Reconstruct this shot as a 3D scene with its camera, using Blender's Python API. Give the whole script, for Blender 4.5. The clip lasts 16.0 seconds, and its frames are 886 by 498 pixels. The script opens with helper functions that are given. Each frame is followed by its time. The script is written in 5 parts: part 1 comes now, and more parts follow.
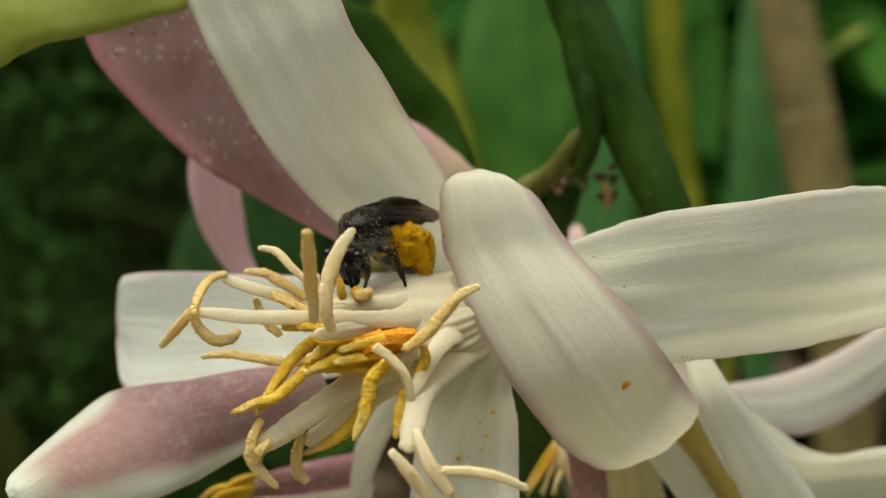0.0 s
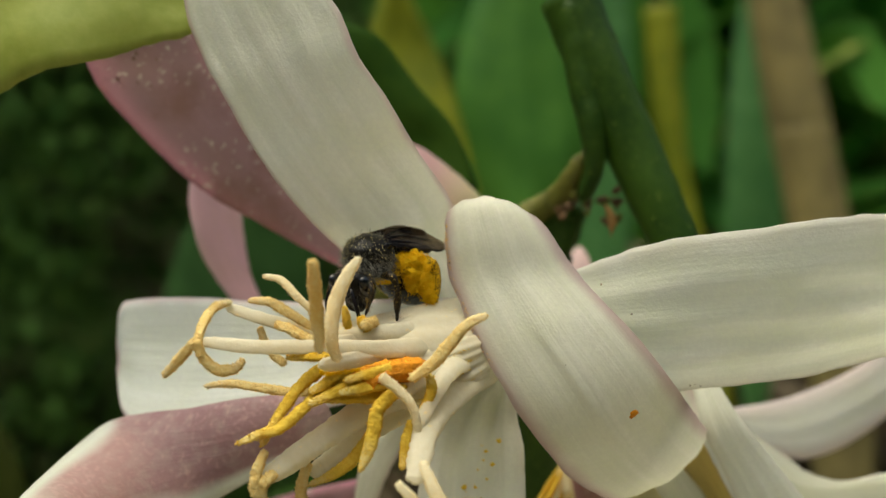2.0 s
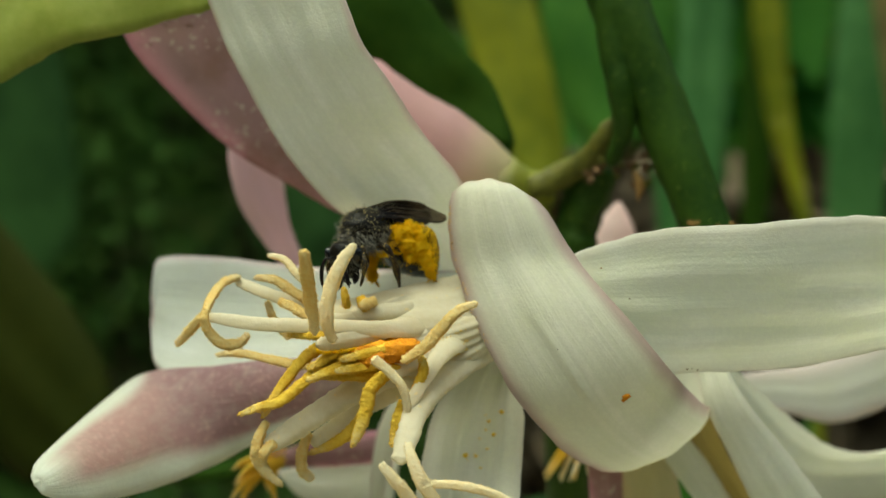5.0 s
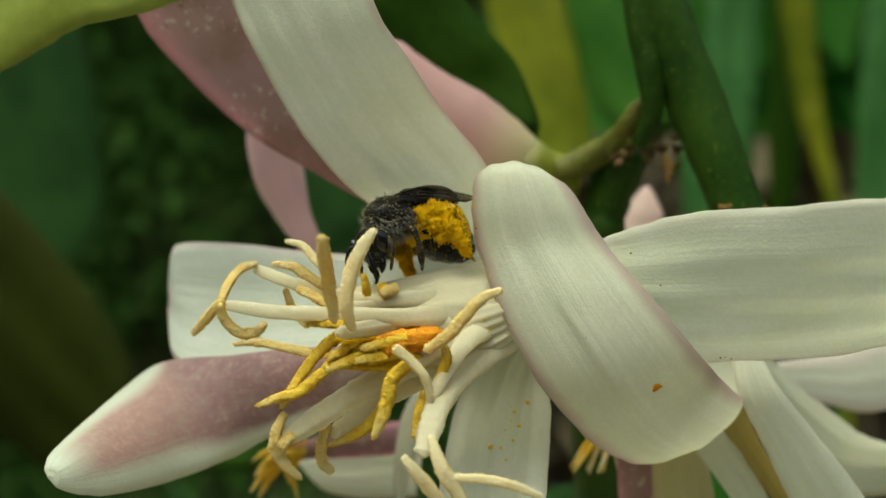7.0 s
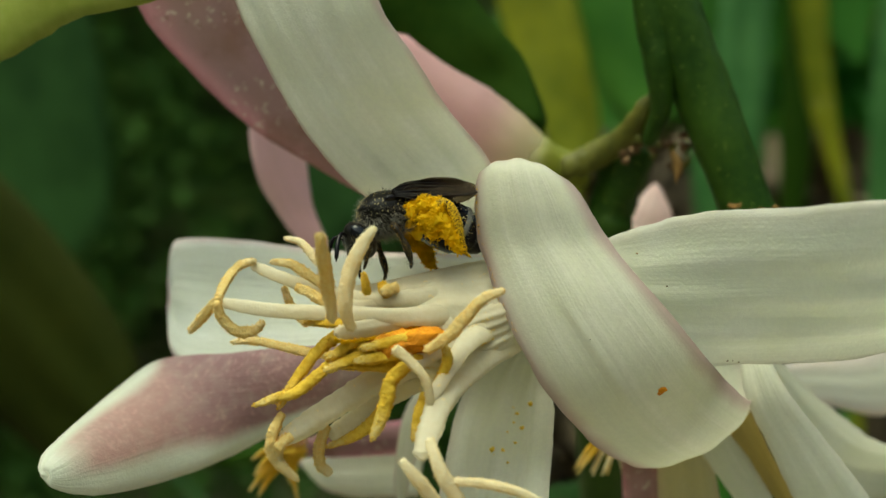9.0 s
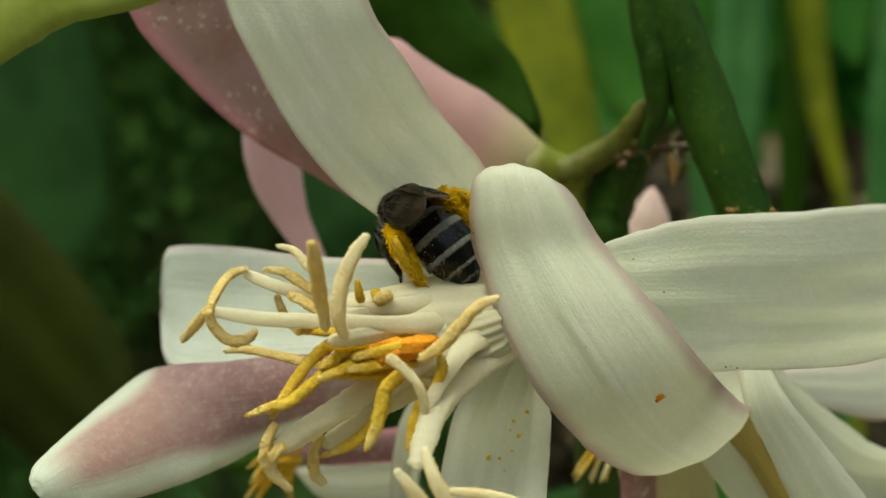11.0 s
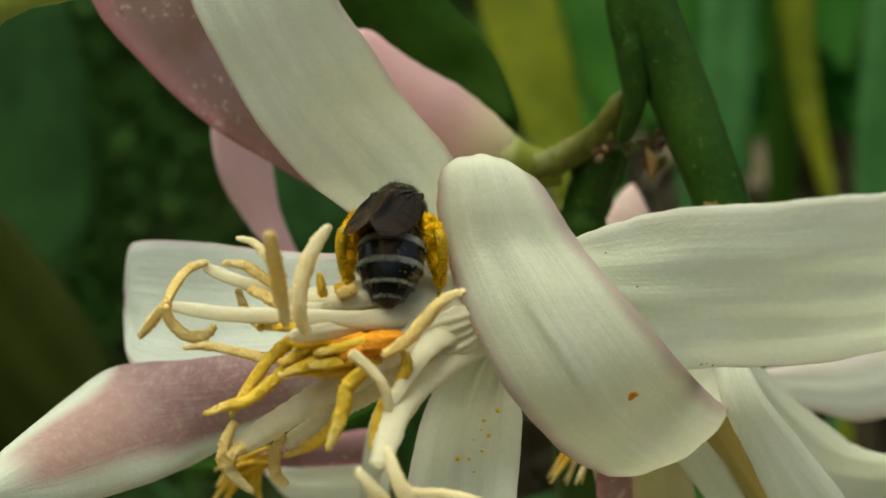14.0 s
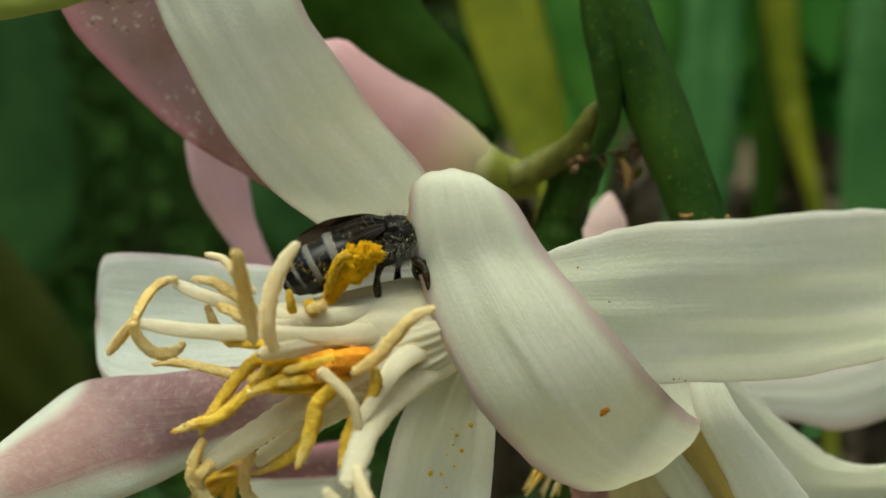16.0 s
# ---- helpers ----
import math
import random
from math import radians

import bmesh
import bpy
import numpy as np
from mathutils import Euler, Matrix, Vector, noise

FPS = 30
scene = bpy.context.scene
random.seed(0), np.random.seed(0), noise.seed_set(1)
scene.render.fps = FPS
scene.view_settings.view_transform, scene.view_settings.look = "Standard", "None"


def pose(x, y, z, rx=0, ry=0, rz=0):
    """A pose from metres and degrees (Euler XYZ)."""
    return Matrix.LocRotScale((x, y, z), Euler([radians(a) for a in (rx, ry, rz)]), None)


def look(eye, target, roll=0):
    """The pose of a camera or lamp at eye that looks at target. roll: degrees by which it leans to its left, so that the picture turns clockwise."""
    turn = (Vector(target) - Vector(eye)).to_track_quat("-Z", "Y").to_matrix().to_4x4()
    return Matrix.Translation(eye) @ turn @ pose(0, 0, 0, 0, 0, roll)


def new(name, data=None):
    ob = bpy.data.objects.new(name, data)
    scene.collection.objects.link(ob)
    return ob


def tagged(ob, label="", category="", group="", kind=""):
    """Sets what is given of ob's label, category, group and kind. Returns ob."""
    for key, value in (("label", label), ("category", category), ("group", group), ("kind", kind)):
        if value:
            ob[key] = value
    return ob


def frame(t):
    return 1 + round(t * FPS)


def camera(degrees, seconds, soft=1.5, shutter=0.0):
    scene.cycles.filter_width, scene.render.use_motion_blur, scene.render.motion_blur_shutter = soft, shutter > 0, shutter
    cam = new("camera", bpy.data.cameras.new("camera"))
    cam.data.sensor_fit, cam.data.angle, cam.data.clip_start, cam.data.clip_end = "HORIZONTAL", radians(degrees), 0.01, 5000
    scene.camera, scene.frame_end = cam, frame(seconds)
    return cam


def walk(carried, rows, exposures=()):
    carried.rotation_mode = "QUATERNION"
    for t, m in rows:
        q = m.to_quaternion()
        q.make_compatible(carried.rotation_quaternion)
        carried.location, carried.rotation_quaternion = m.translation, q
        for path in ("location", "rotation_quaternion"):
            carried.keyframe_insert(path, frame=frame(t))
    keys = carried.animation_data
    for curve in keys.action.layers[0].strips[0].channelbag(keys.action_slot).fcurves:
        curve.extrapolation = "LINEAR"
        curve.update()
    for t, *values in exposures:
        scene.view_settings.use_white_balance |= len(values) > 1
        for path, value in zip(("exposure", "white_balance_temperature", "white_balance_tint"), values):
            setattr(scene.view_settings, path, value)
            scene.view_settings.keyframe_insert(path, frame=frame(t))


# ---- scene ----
# Lengths below are in millimetres from BLOOM unless said otherwise: x right, y ahead, z up.
from itertools import pairwise

BLOOM = Vector((0.0, 0.0, 1.2))
MM = 0.001
BEE = 0.00106

cam = camera(41.0, 16.0)
cam.data.dof.use_dof = True
cam.data.dof.focus_distance = 0.0825
cam.data.dof.aperture_fstop = 29.0
CAMERA_ROWS = [
    (0, -0.00, 0.00, -0.00, 0.00, 0.00, 0.00),
    (0.5, -0.73, 0.35, 0.43, -0.08, 0.23, 0.12),
    (1, -0.90, 0.18, 0.45, -0.24, 0.50, 0.13),
    (1.5, -0.39, 0.13, 1.22, 0.06, 0.11, 0.17),
    (2, -0.85, 0.78, 1.00, -0.29, 0.67, 0.08),
    (2.5, -0.61, 0.47, 0.54, -0.02, 0.38, 0.08),
    (3, 1.28, 0.72, 1.84, 0.48, -0.68, 0.01),
    (3.5, 4.08, -1.17, 5.06, 2.92, -2.55, -0.41),
    (4, 6.18, -2.82, 5.33, 3.94, -3.19, -0.63),
    (4.2, 6.70, -2.32, 6.63, 4.25, -3.94, -0.88),
    (6.3, 7.43, 0.41, 7.82, 5.66, -4.85, -0.97),
    (6.5, 8.60, 0.93, 7.52, 5.52, -4.97, -0.99),
    (7, 6.86, 2.06, 7.12, 6.23, -5.14, -0.91),
    (7.5, 6.29, 4.61, 8.58, 6.81, -5.69, -1.17),
    (8, 6.79, 4.32, 9.05, 7.07, -5.52, -1.09),
    (8.5, 7.48, 4.01, 7.21, 6.79, -5.59, -1.21),
    (9, 7.22, 3.83, 7.29, 6.75, -5.44, -1.34),
    (9.2, 7.01, 3.84, 7.65, 6.59, -5.47, -1.20),
    (11.3, 7.60, 4.83, 7.41, 6.67, -5.23, -0.96),
    (11.5, 7.67, 4.83, 7.11, 6.54, -5.00, -0.98),
    (12, 7.46, 5.05, 7.11, 6.39, -5.17, -0.98),
    (12.5, 7.42, 6.43, 5.96, 6.55, -5.27, -0.98),
    (13, 8.18, 7.37, 7.37, 6.46, -4.89, -1.10),
    (13.5, 9.00, 7.42, 5.55, 6.18, -5.04, -1.07),
    (14, 8.83, 7.48, 6.41, 6.27, -5.01, -1.09),
    (14.5, 9.30, 8.60, 8.27, 6.15, -4.81, -1.04),
    (15, 8.65, 8.01, 7.61, 6.41, -4.82, -1.33),
    (15.5, 11.61, 7.96, 5.62, 6.00, -4.91, -1.24),
    (16, 9.93, 8.19, 7.51, 5.72, -5.08, -1.02),
]
walk(cam, [(t, Matrix.Translation(BLOOM) @ pose(x * MM, y * MM, z * MM, 90 + pitch, roll, yaw)) for t, x, y, z, yaw, pitch, roll in CAMERA_ROWS],
     exposures=[(0.0, 0.45, 7000, -3), (3.0, 0.45, 7000, -4), (4.0, 0.44, 6950, -15), (9.0, 0.38, 7000, -18), (14.5, 0.44, 6950, -15), (16.0, 0.44, 6650, -14)])

# ---- light ----
world = bpy.data.worlds.new("overcast_sky")
scene.world = world
world.use_nodes = True
wn = world.node_tree
sky = wn.nodes.new("ShaderNodeTexSky")
sky.sky_type, sky.sun_disc = "NISHITA", False
sky.sun_elevation, sky.sun_rotation = radians(72), radians(227)
sky.air_density, sky.dust_density = 1.0, 6.0
background = wn.nodes["Background"]
background.inputs["Strength"].default_value = 0.15
wn.links.new(sky.outputs["Color"], background.inputs["Color"])
sun_data = bpy.data.lights.new("sun", "SUN")
sun_data.energy, sun_data.angle, sun_data.color = 1.5, radians(50), (1.0, 0.94, 0.82)
sun = new("sun", sun_data)
sun.matrix_world = look((-0.55, -0.42, 3.6), (0.0, 0.09, 1.2))


# ---- materials ----
def nodes_of(name):
    mat = bpy.data.materials.new(name)
    mat.use_nodes = True
    tree = mat.node_tree
    return mat, tree, tree.nodes["Principled BSDF"], tree.nodes["Material Output"]


def link(tree, a, b):
    tree.links.new(a, b)


def noise_node(tree, scale, detail=3.0, rough=0.55, vector=None):
    n = tree.nodes.new("ShaderNodeTexNoise")
    n.inputs["Scale"].default_value, n.inputs["Detail"].default_value, n.inputs["Roughness"].default_value = scale, detail, rough
    if vector is None:
        vector = tree.nodes.new("ShaderNodeTexCoord").outputs["Object"]
    link(tree, vector, n.inputs["Vector"])
    return n


def ramp_node(tree, source, stops):
    r = tree.nodes.new("ShaderNodeValToRGB")
    while len(r.color_ramp.elements) < len(stops):
        r.color_ramp.elements.new(0.5)
    for e, (p, c) in zip(r.color_ramp.elements, stops):
        e.position, e.color = p, (*c, 1.0) if len(c) == 3 else c
    link(tree, source, r.inputs["Fac"])
    return r


def mix_node(tree, fac, a, b, blend="MIX"):
    m = tree.nodes.new("ShaderNodeMix")
    m.data_type, m.blend_type = "RGBA", blend
    for value, socket in ((fac, m.inputs[0]), (a, m.inputs[6]), (b, m.inputs[7])):
        if isinstance(value, (int, float)):
            socket.default_value = value
        elif isinstance(value, tuple):
            socket.default_value = (*value, 1.0)
        else:
            link(tree, value, socket)
    return m.outputs[2]


def math_node(tree, op, a, b=0.0, clamp=False):
    m = tree.nodes.new("ShaderNodeMath")
    m.operation, m.use_clamp = op, clamp
    for value, socket in ((a, m.inputs[0]), (b, m.inputs[1])):
        if isinstance(value, (int, float)):
            socket.default_value = value
        else:
            link(tree, value, socket)
    return m.outputs[0]


def smooth_node(tree, value, lo, hi):
    m = tree.nodes.new("ShaderNodeMapRange")
    m.interpolation_type = "SMOOTHSTEP"
    link(tree, value, m.inputs["Value"])
    m.inputs["From Min"].default_value, m.inputs["From Max"].default_value = lo, hi
    return m.outputs["Result"]


def bump_node(tree, height, strength, distance):
    b = tree.nodes.new("ShaderNodeBump")
    b.inputs["Strength"].default_value, b.inputs["Distance"].default_value = strength, distance
    link(tree, height, b.inputs["Height"])
    return b.outputs["Normal"]


def surface(name, dark, light, scale, rough=0.5, fine=6.0, bump=0.3, depth=0.0001, through_light=0.0, spots=None, specular=0.4):
    """A surface with mottling at two scales; scale is in features a metre. through_light: share of light that passes."""
    mat, tree, bsdf, out = nodes_of(name)
    big = noise_node(tree, scale, 3.0)
    small = noise_node(tree, scale * fine, 4.0)
    both = mix_node(tree, 0.4, big.outputs["Fac"], small.outputs["Fac"])
    colour = ramp_node(tree, both, [(0.3, dark), (0.7, light)]).outputs["Color"]
    if spots:
        spot_colour, spot_scale, level = spots
        speck = noise_node(tree, spot_scale, 2.0)
        colour = mix_node(tree, smooth_node(tree, speck.outputs["Fac"], level, level + 0.05), colour, spot_colour)
    link(tree, colour, bsdf.inputs["Base Color"])
    bsdf.inputs["Roughness"].default_value = rough
    bsdf.inputs["Specular IOR Level"].default_value = specular
    link(tree, bump_node(tree, small.outputs["Fac"], bump, depth), bsdf.inputs["Normal"])
    if through_light:
        pass_through(tree, bsdf, out, colour, through_light)
    return mat


def pass_through(tree, bsdf, out, colour, share):
    leaf_light = tree.nodes.new("ShaderNodeBsdfTranslucent")
    link(tree, colour, leaf_light.inputs["Color"])
    mix = tree.nodes.new("ShaderNodeMixShader")
    mix.inputs[0].default_value = share
    link(tree, bsdf.outputs[0], mix.inputs[1])
    link(tree, leaf_light.outputs[0], mix.inputs[2])
    link(tree, mix.outputs[0], out.inputs["Surface"])


def petal_material(name, base, pink, rim=0.5, centre=0.0, mottle=0.0, share=0.6, reach_in=0.74, tip_first=False, fade=None, flecks=0.0, crease=None):
    """A waxy petal: fine lengthwise veins, a pink rim, and a pink middle where centre is set."""
    mat, tree, bsdf, out = nodes_of(name)
    uv = tree.nodes.new("ShaderNodeUVMap")
    split = tree.nodes.new("ShaderNodeSeparateXYZ")
    link(tree, uv.outputs["UV"], split.inputs[0])
    side = math_node(tree, "ABSOLUTE", math_node(tree, "SUBTRACT", math_node(tree, "MULTIPLY", split.outputs["Y"], 2.0), 1.0))
    big = noise_node(tree, 160, 3.0).outputs["Fac"]
    fine = noise_node(tree, 5200, 2.0).outputs["Fac"]
    cells = noise_node(tree, 900, 2.0).outputs["Fac"]
    stretch = tree.nodes.new("ShaderNodeMapping")
    stretch.inputs["Scale"].default_value = (1.3, 11.0, 1.0)
    link(tree, uv.outputs["UV"], stretch.inputs["Vector"])
    veins = noise_node(tree, 1.0, 3.0, 0.6, stretch.outputs["Vector"]).outputs["Fac"]
    tone = tuple(c * k for c, k in zip(base, (0.90, 0.92, 0.87)))
    colour = mix_node(tree, smooth_node(tree, veins, 0.3, 0.7), tone, base)
    colour = mix_node(tree, math_node(tree, "MULTIPLY", smooth_node(tree, big, 0.42, 0.66), 0.6), colour, tuple(c * k for c, k in zip(base, (0.90, 0.92, 0.82))))
    colour = mix_node(tree, math_node(tree, "MULTIPLY", smooth_node(tree, cells, 0.35, 0.75), 0.5), colour, tuple(c * k for c, k in zip(base, (0.93, 0.93, 0.90))))
    frost = noise_node(tree, 2600, 3.0, 0.7).outputs["Fac"]
    colour = mix_node(tree, math_node(tree, "MULTIPLY", smooth_node(tree, frost, 0.40, 0.60), 0.3), colour, tuple(c * 0.84 for c in base))
    shift = math_node(tree, "MULTIPLY", math_node(tree, "SUBTRACT", big, 0.5), 0.25)
    edge = smooth_node(tree, math_node(tree, "ADD", side, shift), reach_in, 1.04)
    end = smooth_node(tree, math_node(tree, "ADD", split.outputs["X"], math_node(tree, "MULTIPLY", shift, 0.3)), 0.93, 1.0)
    if tip_first:
        end = math_node(tree, "SUBTRACT", 1.0, smooth_node(tree, math_node(tree, "ADD", split.outputs["X"], math_node(tree, "MULTIPLY", shift, 0.2)), 0.0, 0.11))
    tint = math_node(tree, "MULTIPLY", math_node(tree, "MAXIMUM", edge, end), rim)
    if centre:
        reach = math_node(tree, "ADD", math_node(tree, "SUBTRACT", 1.0, side), shift)
        upper = math_node(tree, "MULTIPLY", math_node(tree, "SUBTRACT", 1.0, split.outputs["Y"]), math_node(tree, "SUBTRACT", 0.8, math_node(tree, "MULTIPLY", smooth_node(tree, split.outputs["X"], 0.25, 0.5), 0.8)))
        reach = math_node(tree, "ADD", reach, upper)
        along = math_node(tree, "MULTIPLY", smooth_node(tree, split.outputs["X"], -0.2, 0.08), math_node(tree, "SUBTRACT", 1.0, smooth_node(tree, split.outputs["X"], 0.62, 0.86)))
        grain = math_node(tree, "ADD", math_node(tree, "MULTIPLY", cells, 0.5), 0.72)
        tint = math_node(tree, "MULTIPLY", math_node(tree, "MULTIPLY", math_node(tree, "MULTIPLY", smooth_node(tree, reach, 0.18, 0.58), along), grain), centre, True)
    pink_colour = pink
    if centre:
        deep = math_node(tree, "SUBTRACT", 1.0, smooth_node(tree, math_node(tree, "ADD", split.outputs["X"], shift), 0.18, 0.5))
        pink_colour = mix_node(tree, deep, pink, tuple(c * k for c, k in zip(pink, (0.70, 0.66, 0.74))))
    if mottle:
        dots = noise_node(tree, 2600, 0.0).outputs["Fac"]
        pale = smooth_node(tree, math_node(tree, "ADD", math_node(tree, "MULTIPLY", dots, 0.6), math_node(tree, "MULTIPLY", big, 0.4)), 0.48, 0.72)
        pink_colour = mix_node(tree, math_node(tree, "MULTIPLY", pale, mottle), pink_colour, tuple(min(1.0, c * 1.25 + 0.12) for c in pink))
    colour = mix_node(tree, tint, colour, pink_colour)
    if flecks:
        fleck = smooth_node(tree, noise_node(tree, 1700, 1.0).outputs["Fac"], 0.60, 0.70)
        colour = mix_node(tree, math_node(tree, "MULTIPLY", math_node(tree, "MULTIPLY", fleck, smooth_node(tree, big, 0.4, 0.55)), flecks), colour, (0.86, 0.78, 0.76))
        blot = smooth_node(tree, noise_node(tree, 190, 4.0).outputs["Fac"], 0.45, 0.68)
        colour = mix_node(tree, math_node(tree, "MULTIPLY", blot, 0.7), colour, (0.36, 0.20, 0.18))
    if fade:
        lo, hi, far = fade
        colour = mix_node(tree, smooth_node(tree, math_node(tree, "ADD", split.outputs["X"], shift), lo, hi), colour, far)
    link(tree, colour, bsdf.inputs["Base Color"])
    bsdf.inputs["Roughness"].default_value = 0.42
    bsdf.inputs["Specular IOR Level"].default_value = 0.35
    height = math_node(tree, "ADD", math_node(tree, "MULTIPLY", veins, 1.6), math_node(tree, "ADD", math_node(tree, "MULTIPLY", fine, 0.35), math_node(tree, "MULTIPLY", frost, 0.3)))
    if crease:
        place, start, stop = crease
        off = math_node(tree, "ABSOLUTE", math_node(tree, "SUBTRACT", math_node(tree, "ADD", split.outputs["Y"], math_node(tree, "MULTIPLY", shift, 0.12)), place))
        line = math_node(tree, "SUBTRACT", 1.0, smooth_node(tree, off, 0.0, 0.06))
        line = math_node(tree, "MULTIPLY", line, math_node(tree, "MULTIPLY", smooth_node(tree, split.outputs["X"], start, start + 0.07), math_node(tree, "SUBTRACT", 1.0, smooth_node(tree, split.outputs["X"], stop - 0.05, stop))))
        height = math_node(tree, "ADD", height, math_node(tree, "MULTIPLY", line, 2.6))
    height = math_node(tree, "ADD", height, math_node(tree, "MULTIPLY", cells, 0.5))
    link(tree, bump_node(tree, height, 0.6, 0.00018), bsdf.inputs["Normal"])
    pass_through(tree, bsdf, out, colour, share)
    return mat


WHITE, PINK = (0.95, 0.94, 0.88), (0.60, 0.36, 0.42)
M_PETAL = petal_material("petal_white", WHITE, PINK, 0.5)
M_UPRIGHT = petal_material("petal_upright", WHITE, (0.70, 0.46, 0.50), 0.5, reach_in=0.9, share=0.52)
M_BUD_PALE = petal_material("petal_bud_pale", (0.90, 0.72, 0.72), (0.90, 0.62, 0.66), 0.4)
M_PINKISH = petal_material("petal_pinkish", (0.92, 0.90, 0.86), (0.82, 0.64, 0.68), 0.5, reach_in=0.3)
M_PLAIN = petal_material("petal_plain", (0.95, 0.945, 0.885), PINK, 0.12)
M_COOL = petal_material("petal_cool_white", (0.945, 0.96, 0.93), (0.66, 0.40, 0.46), 0.6, share=0.4, reach_in=0.84)
M_RIMMED = petal_material("petal_white_mauve_rim", WHITE, (0.58, 0.40, 0.44), 0.7, reach_in=0.72, tip_first=True, crease=(0.43, 0.36, 0.6), share=0.64)
M_BLUSH = petal_material("petal_blush", (0.92, 0.95, 0.91), (0.60, 0.39, 0.39), 0.2, 1.0, 0.3)
M_MAUVE = petal_material("petal_mauve", (0.52, 0.325, 0.37), (0.74, 0.36, 0.47), 0.95, 0.0, 0.3, reach_in=0.42, flecks=0.7)
M_ROSE = petal_material("petal_rose", (0.84, 0.55, 0.66), (0.86, 0.66, 0.73), 0.7)
M_BUD = petal_material("petal_bud", (0.84, 0.56, 0.60), (0.84, 0.62, 0.66), 0.3, fade=(0.48, 0.86, (0.82, 0.76, 0.52)))
M_BROWNED = petal_material("petal_browned", (0.34, 0.22, 0.16), (0.34, 0.20, 0.18), 0.3)
M_YELLOWISH = petal_material("petal_cream", (0.82, 0.75, 0.52), (0.7, 0.5, 0.4), 0.3)
# Yellow pigment, deepened to olive by shade put into the colour.
M_OLIVE = petal_material("petal_yellow_in_shade", (0.66, 0.55, 0.26), (0.60, 0.45, 0.25), 0.3)
M_FILAMENT = surface("filament", (0.82, 0.75, 0.56), (0.90, 0.86, 0.73), 420, 0.5, 6.0, 0.8, 0.00012, 0.55, ((0.96, 0.84, 0.55), 1500, 0.68))


def anther_material(name, low, high, groove, tip, share=0.12):
    """A pollen sac: grainy lobes, browner along its two grooves and paler at the tip."""
    mat, tree, bsdf, out = nodes_of(name)
    split = tree.nodes.new("ShaderNodeSeparateXYZ")
    link(tree, tree.nodes.new("ShaderNodeUVMap").outputs["UV"], split.inputs[0])
    big, grain = noise_node(tree, 600, 3.0).outputs["Fac"], noise_node(tree, 4200, 3.0).outputs["Fac"]
    colour = ramp_node(tree, mix_node(tree, 0.45, big, grain), [(0.34, low), (0.64, high)]).outputs["Color"]
    stripe = math_node(tree, "ABSOLUTE", math_node(tree, "COSINE", math_node(tree, "MULTIPLY", split.outputs["Y"], 2 * math.pi)))
    stripe = smooth_node(tree, math_node(tree, "ADD", stripe, math_node(tree, "MULTIPLY", math_node(tree, "SUBTRACT", big, 0.5), 0.8)), 0.55, 1.0)
    colour = mix_node(tree, math_node(tree, "MULTIPLY", stripe, 0.6), colour, groove)
    ends = smooth_node(tree, math_node(tree, "ADD", split.outputs["X"], math_node(tree, "MULTIPLY", math_node(tree, "SUBTRACT", big, 0.5), 0.3)), 0.62, 0.98)
    colour = mix_node(tree, math_node(tree, "MULTIPLY", ends, 0.8), colour, tip)
    link(tree, colour, bsdf.inputs["Base Color"])
    bsdf.inputs["Roughness"].default_value = 0.85
    link(tree, bump_node(tree, grain, 1.0, 0.00014), bsdf.inputs["Normal"])
    pass_through(tree, bsdf, out, colour, share)
    return mat


M_ANTHER = anther_material("anther_tan", (0.92, 0.66, 0.22), (0.99, 0.84, 0.42), (0.80, 0.50, 0.09), (0.98, 0.87, 0.58), 0.3)
M_GOLD = anther_material("anther_gold", (0.80, 0.49, 0.03), (0.97, 0.70, 0.10), (0.60, 0.32, 0.015), (0.96, 0.79, 0.36), 0.2)
M_CREAM = anther_material("anther_cream", (0.96, 0.80, 0.46), (0.99, 0.90, 0.64), (0.90, 0.68, 0.30), (0.98, 0.92, 0.70), 0.35)
M_ORANGE = surface("pistil_orange", (0.48, 0.15, 0.004), (0.86, 0.35, 0.012), 500, 0.75, 7.0, 1.0, 0.00015)
M_POLLEN = surface("pollen", (0.92, 0.52, 0.010), (1.0, 0.73, 0.04), 2200, 0.9, 7.0, 0.5, 0.00004, 0.3, None, 0.15)
M_SPOT = surface("pollen_spot", (0.86, 0.56, 0.03), (0.98, 0.76, 0.10), 2200, 0.85, 7.0, 1.0, 0.00012, 0.2)
M_LEAF = surface("leaf_fresh", (0.27, 0.34, 0.05), (0.45, 0.49, 0.115), 60, 0.45, 14.0, 0.3, 0.0002, 0.3)
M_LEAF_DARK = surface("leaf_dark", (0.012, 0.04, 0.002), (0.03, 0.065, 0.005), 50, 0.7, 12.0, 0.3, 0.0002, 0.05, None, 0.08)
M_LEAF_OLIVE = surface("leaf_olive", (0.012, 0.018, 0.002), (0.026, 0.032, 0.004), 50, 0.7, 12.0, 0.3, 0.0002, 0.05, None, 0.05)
M_LEAF_TEAL = surface("leaf_teal", (0.042, 0.15, 0.038), (0.125, 0.31, 0.095), 30, 0.5, 6.0, 0.3, 0.0002, 0.3)
M_DRY = surface("leaf_dry", (0.05, 0.038, 0.022), (0.13, 0.098, 0.056), 60, 0.8, 6.0, 0.4, 0.0003)
# Darker copy of the mid green leaf: shade is put into the colour.
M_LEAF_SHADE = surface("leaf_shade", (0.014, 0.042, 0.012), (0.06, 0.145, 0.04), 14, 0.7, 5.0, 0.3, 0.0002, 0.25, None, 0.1)
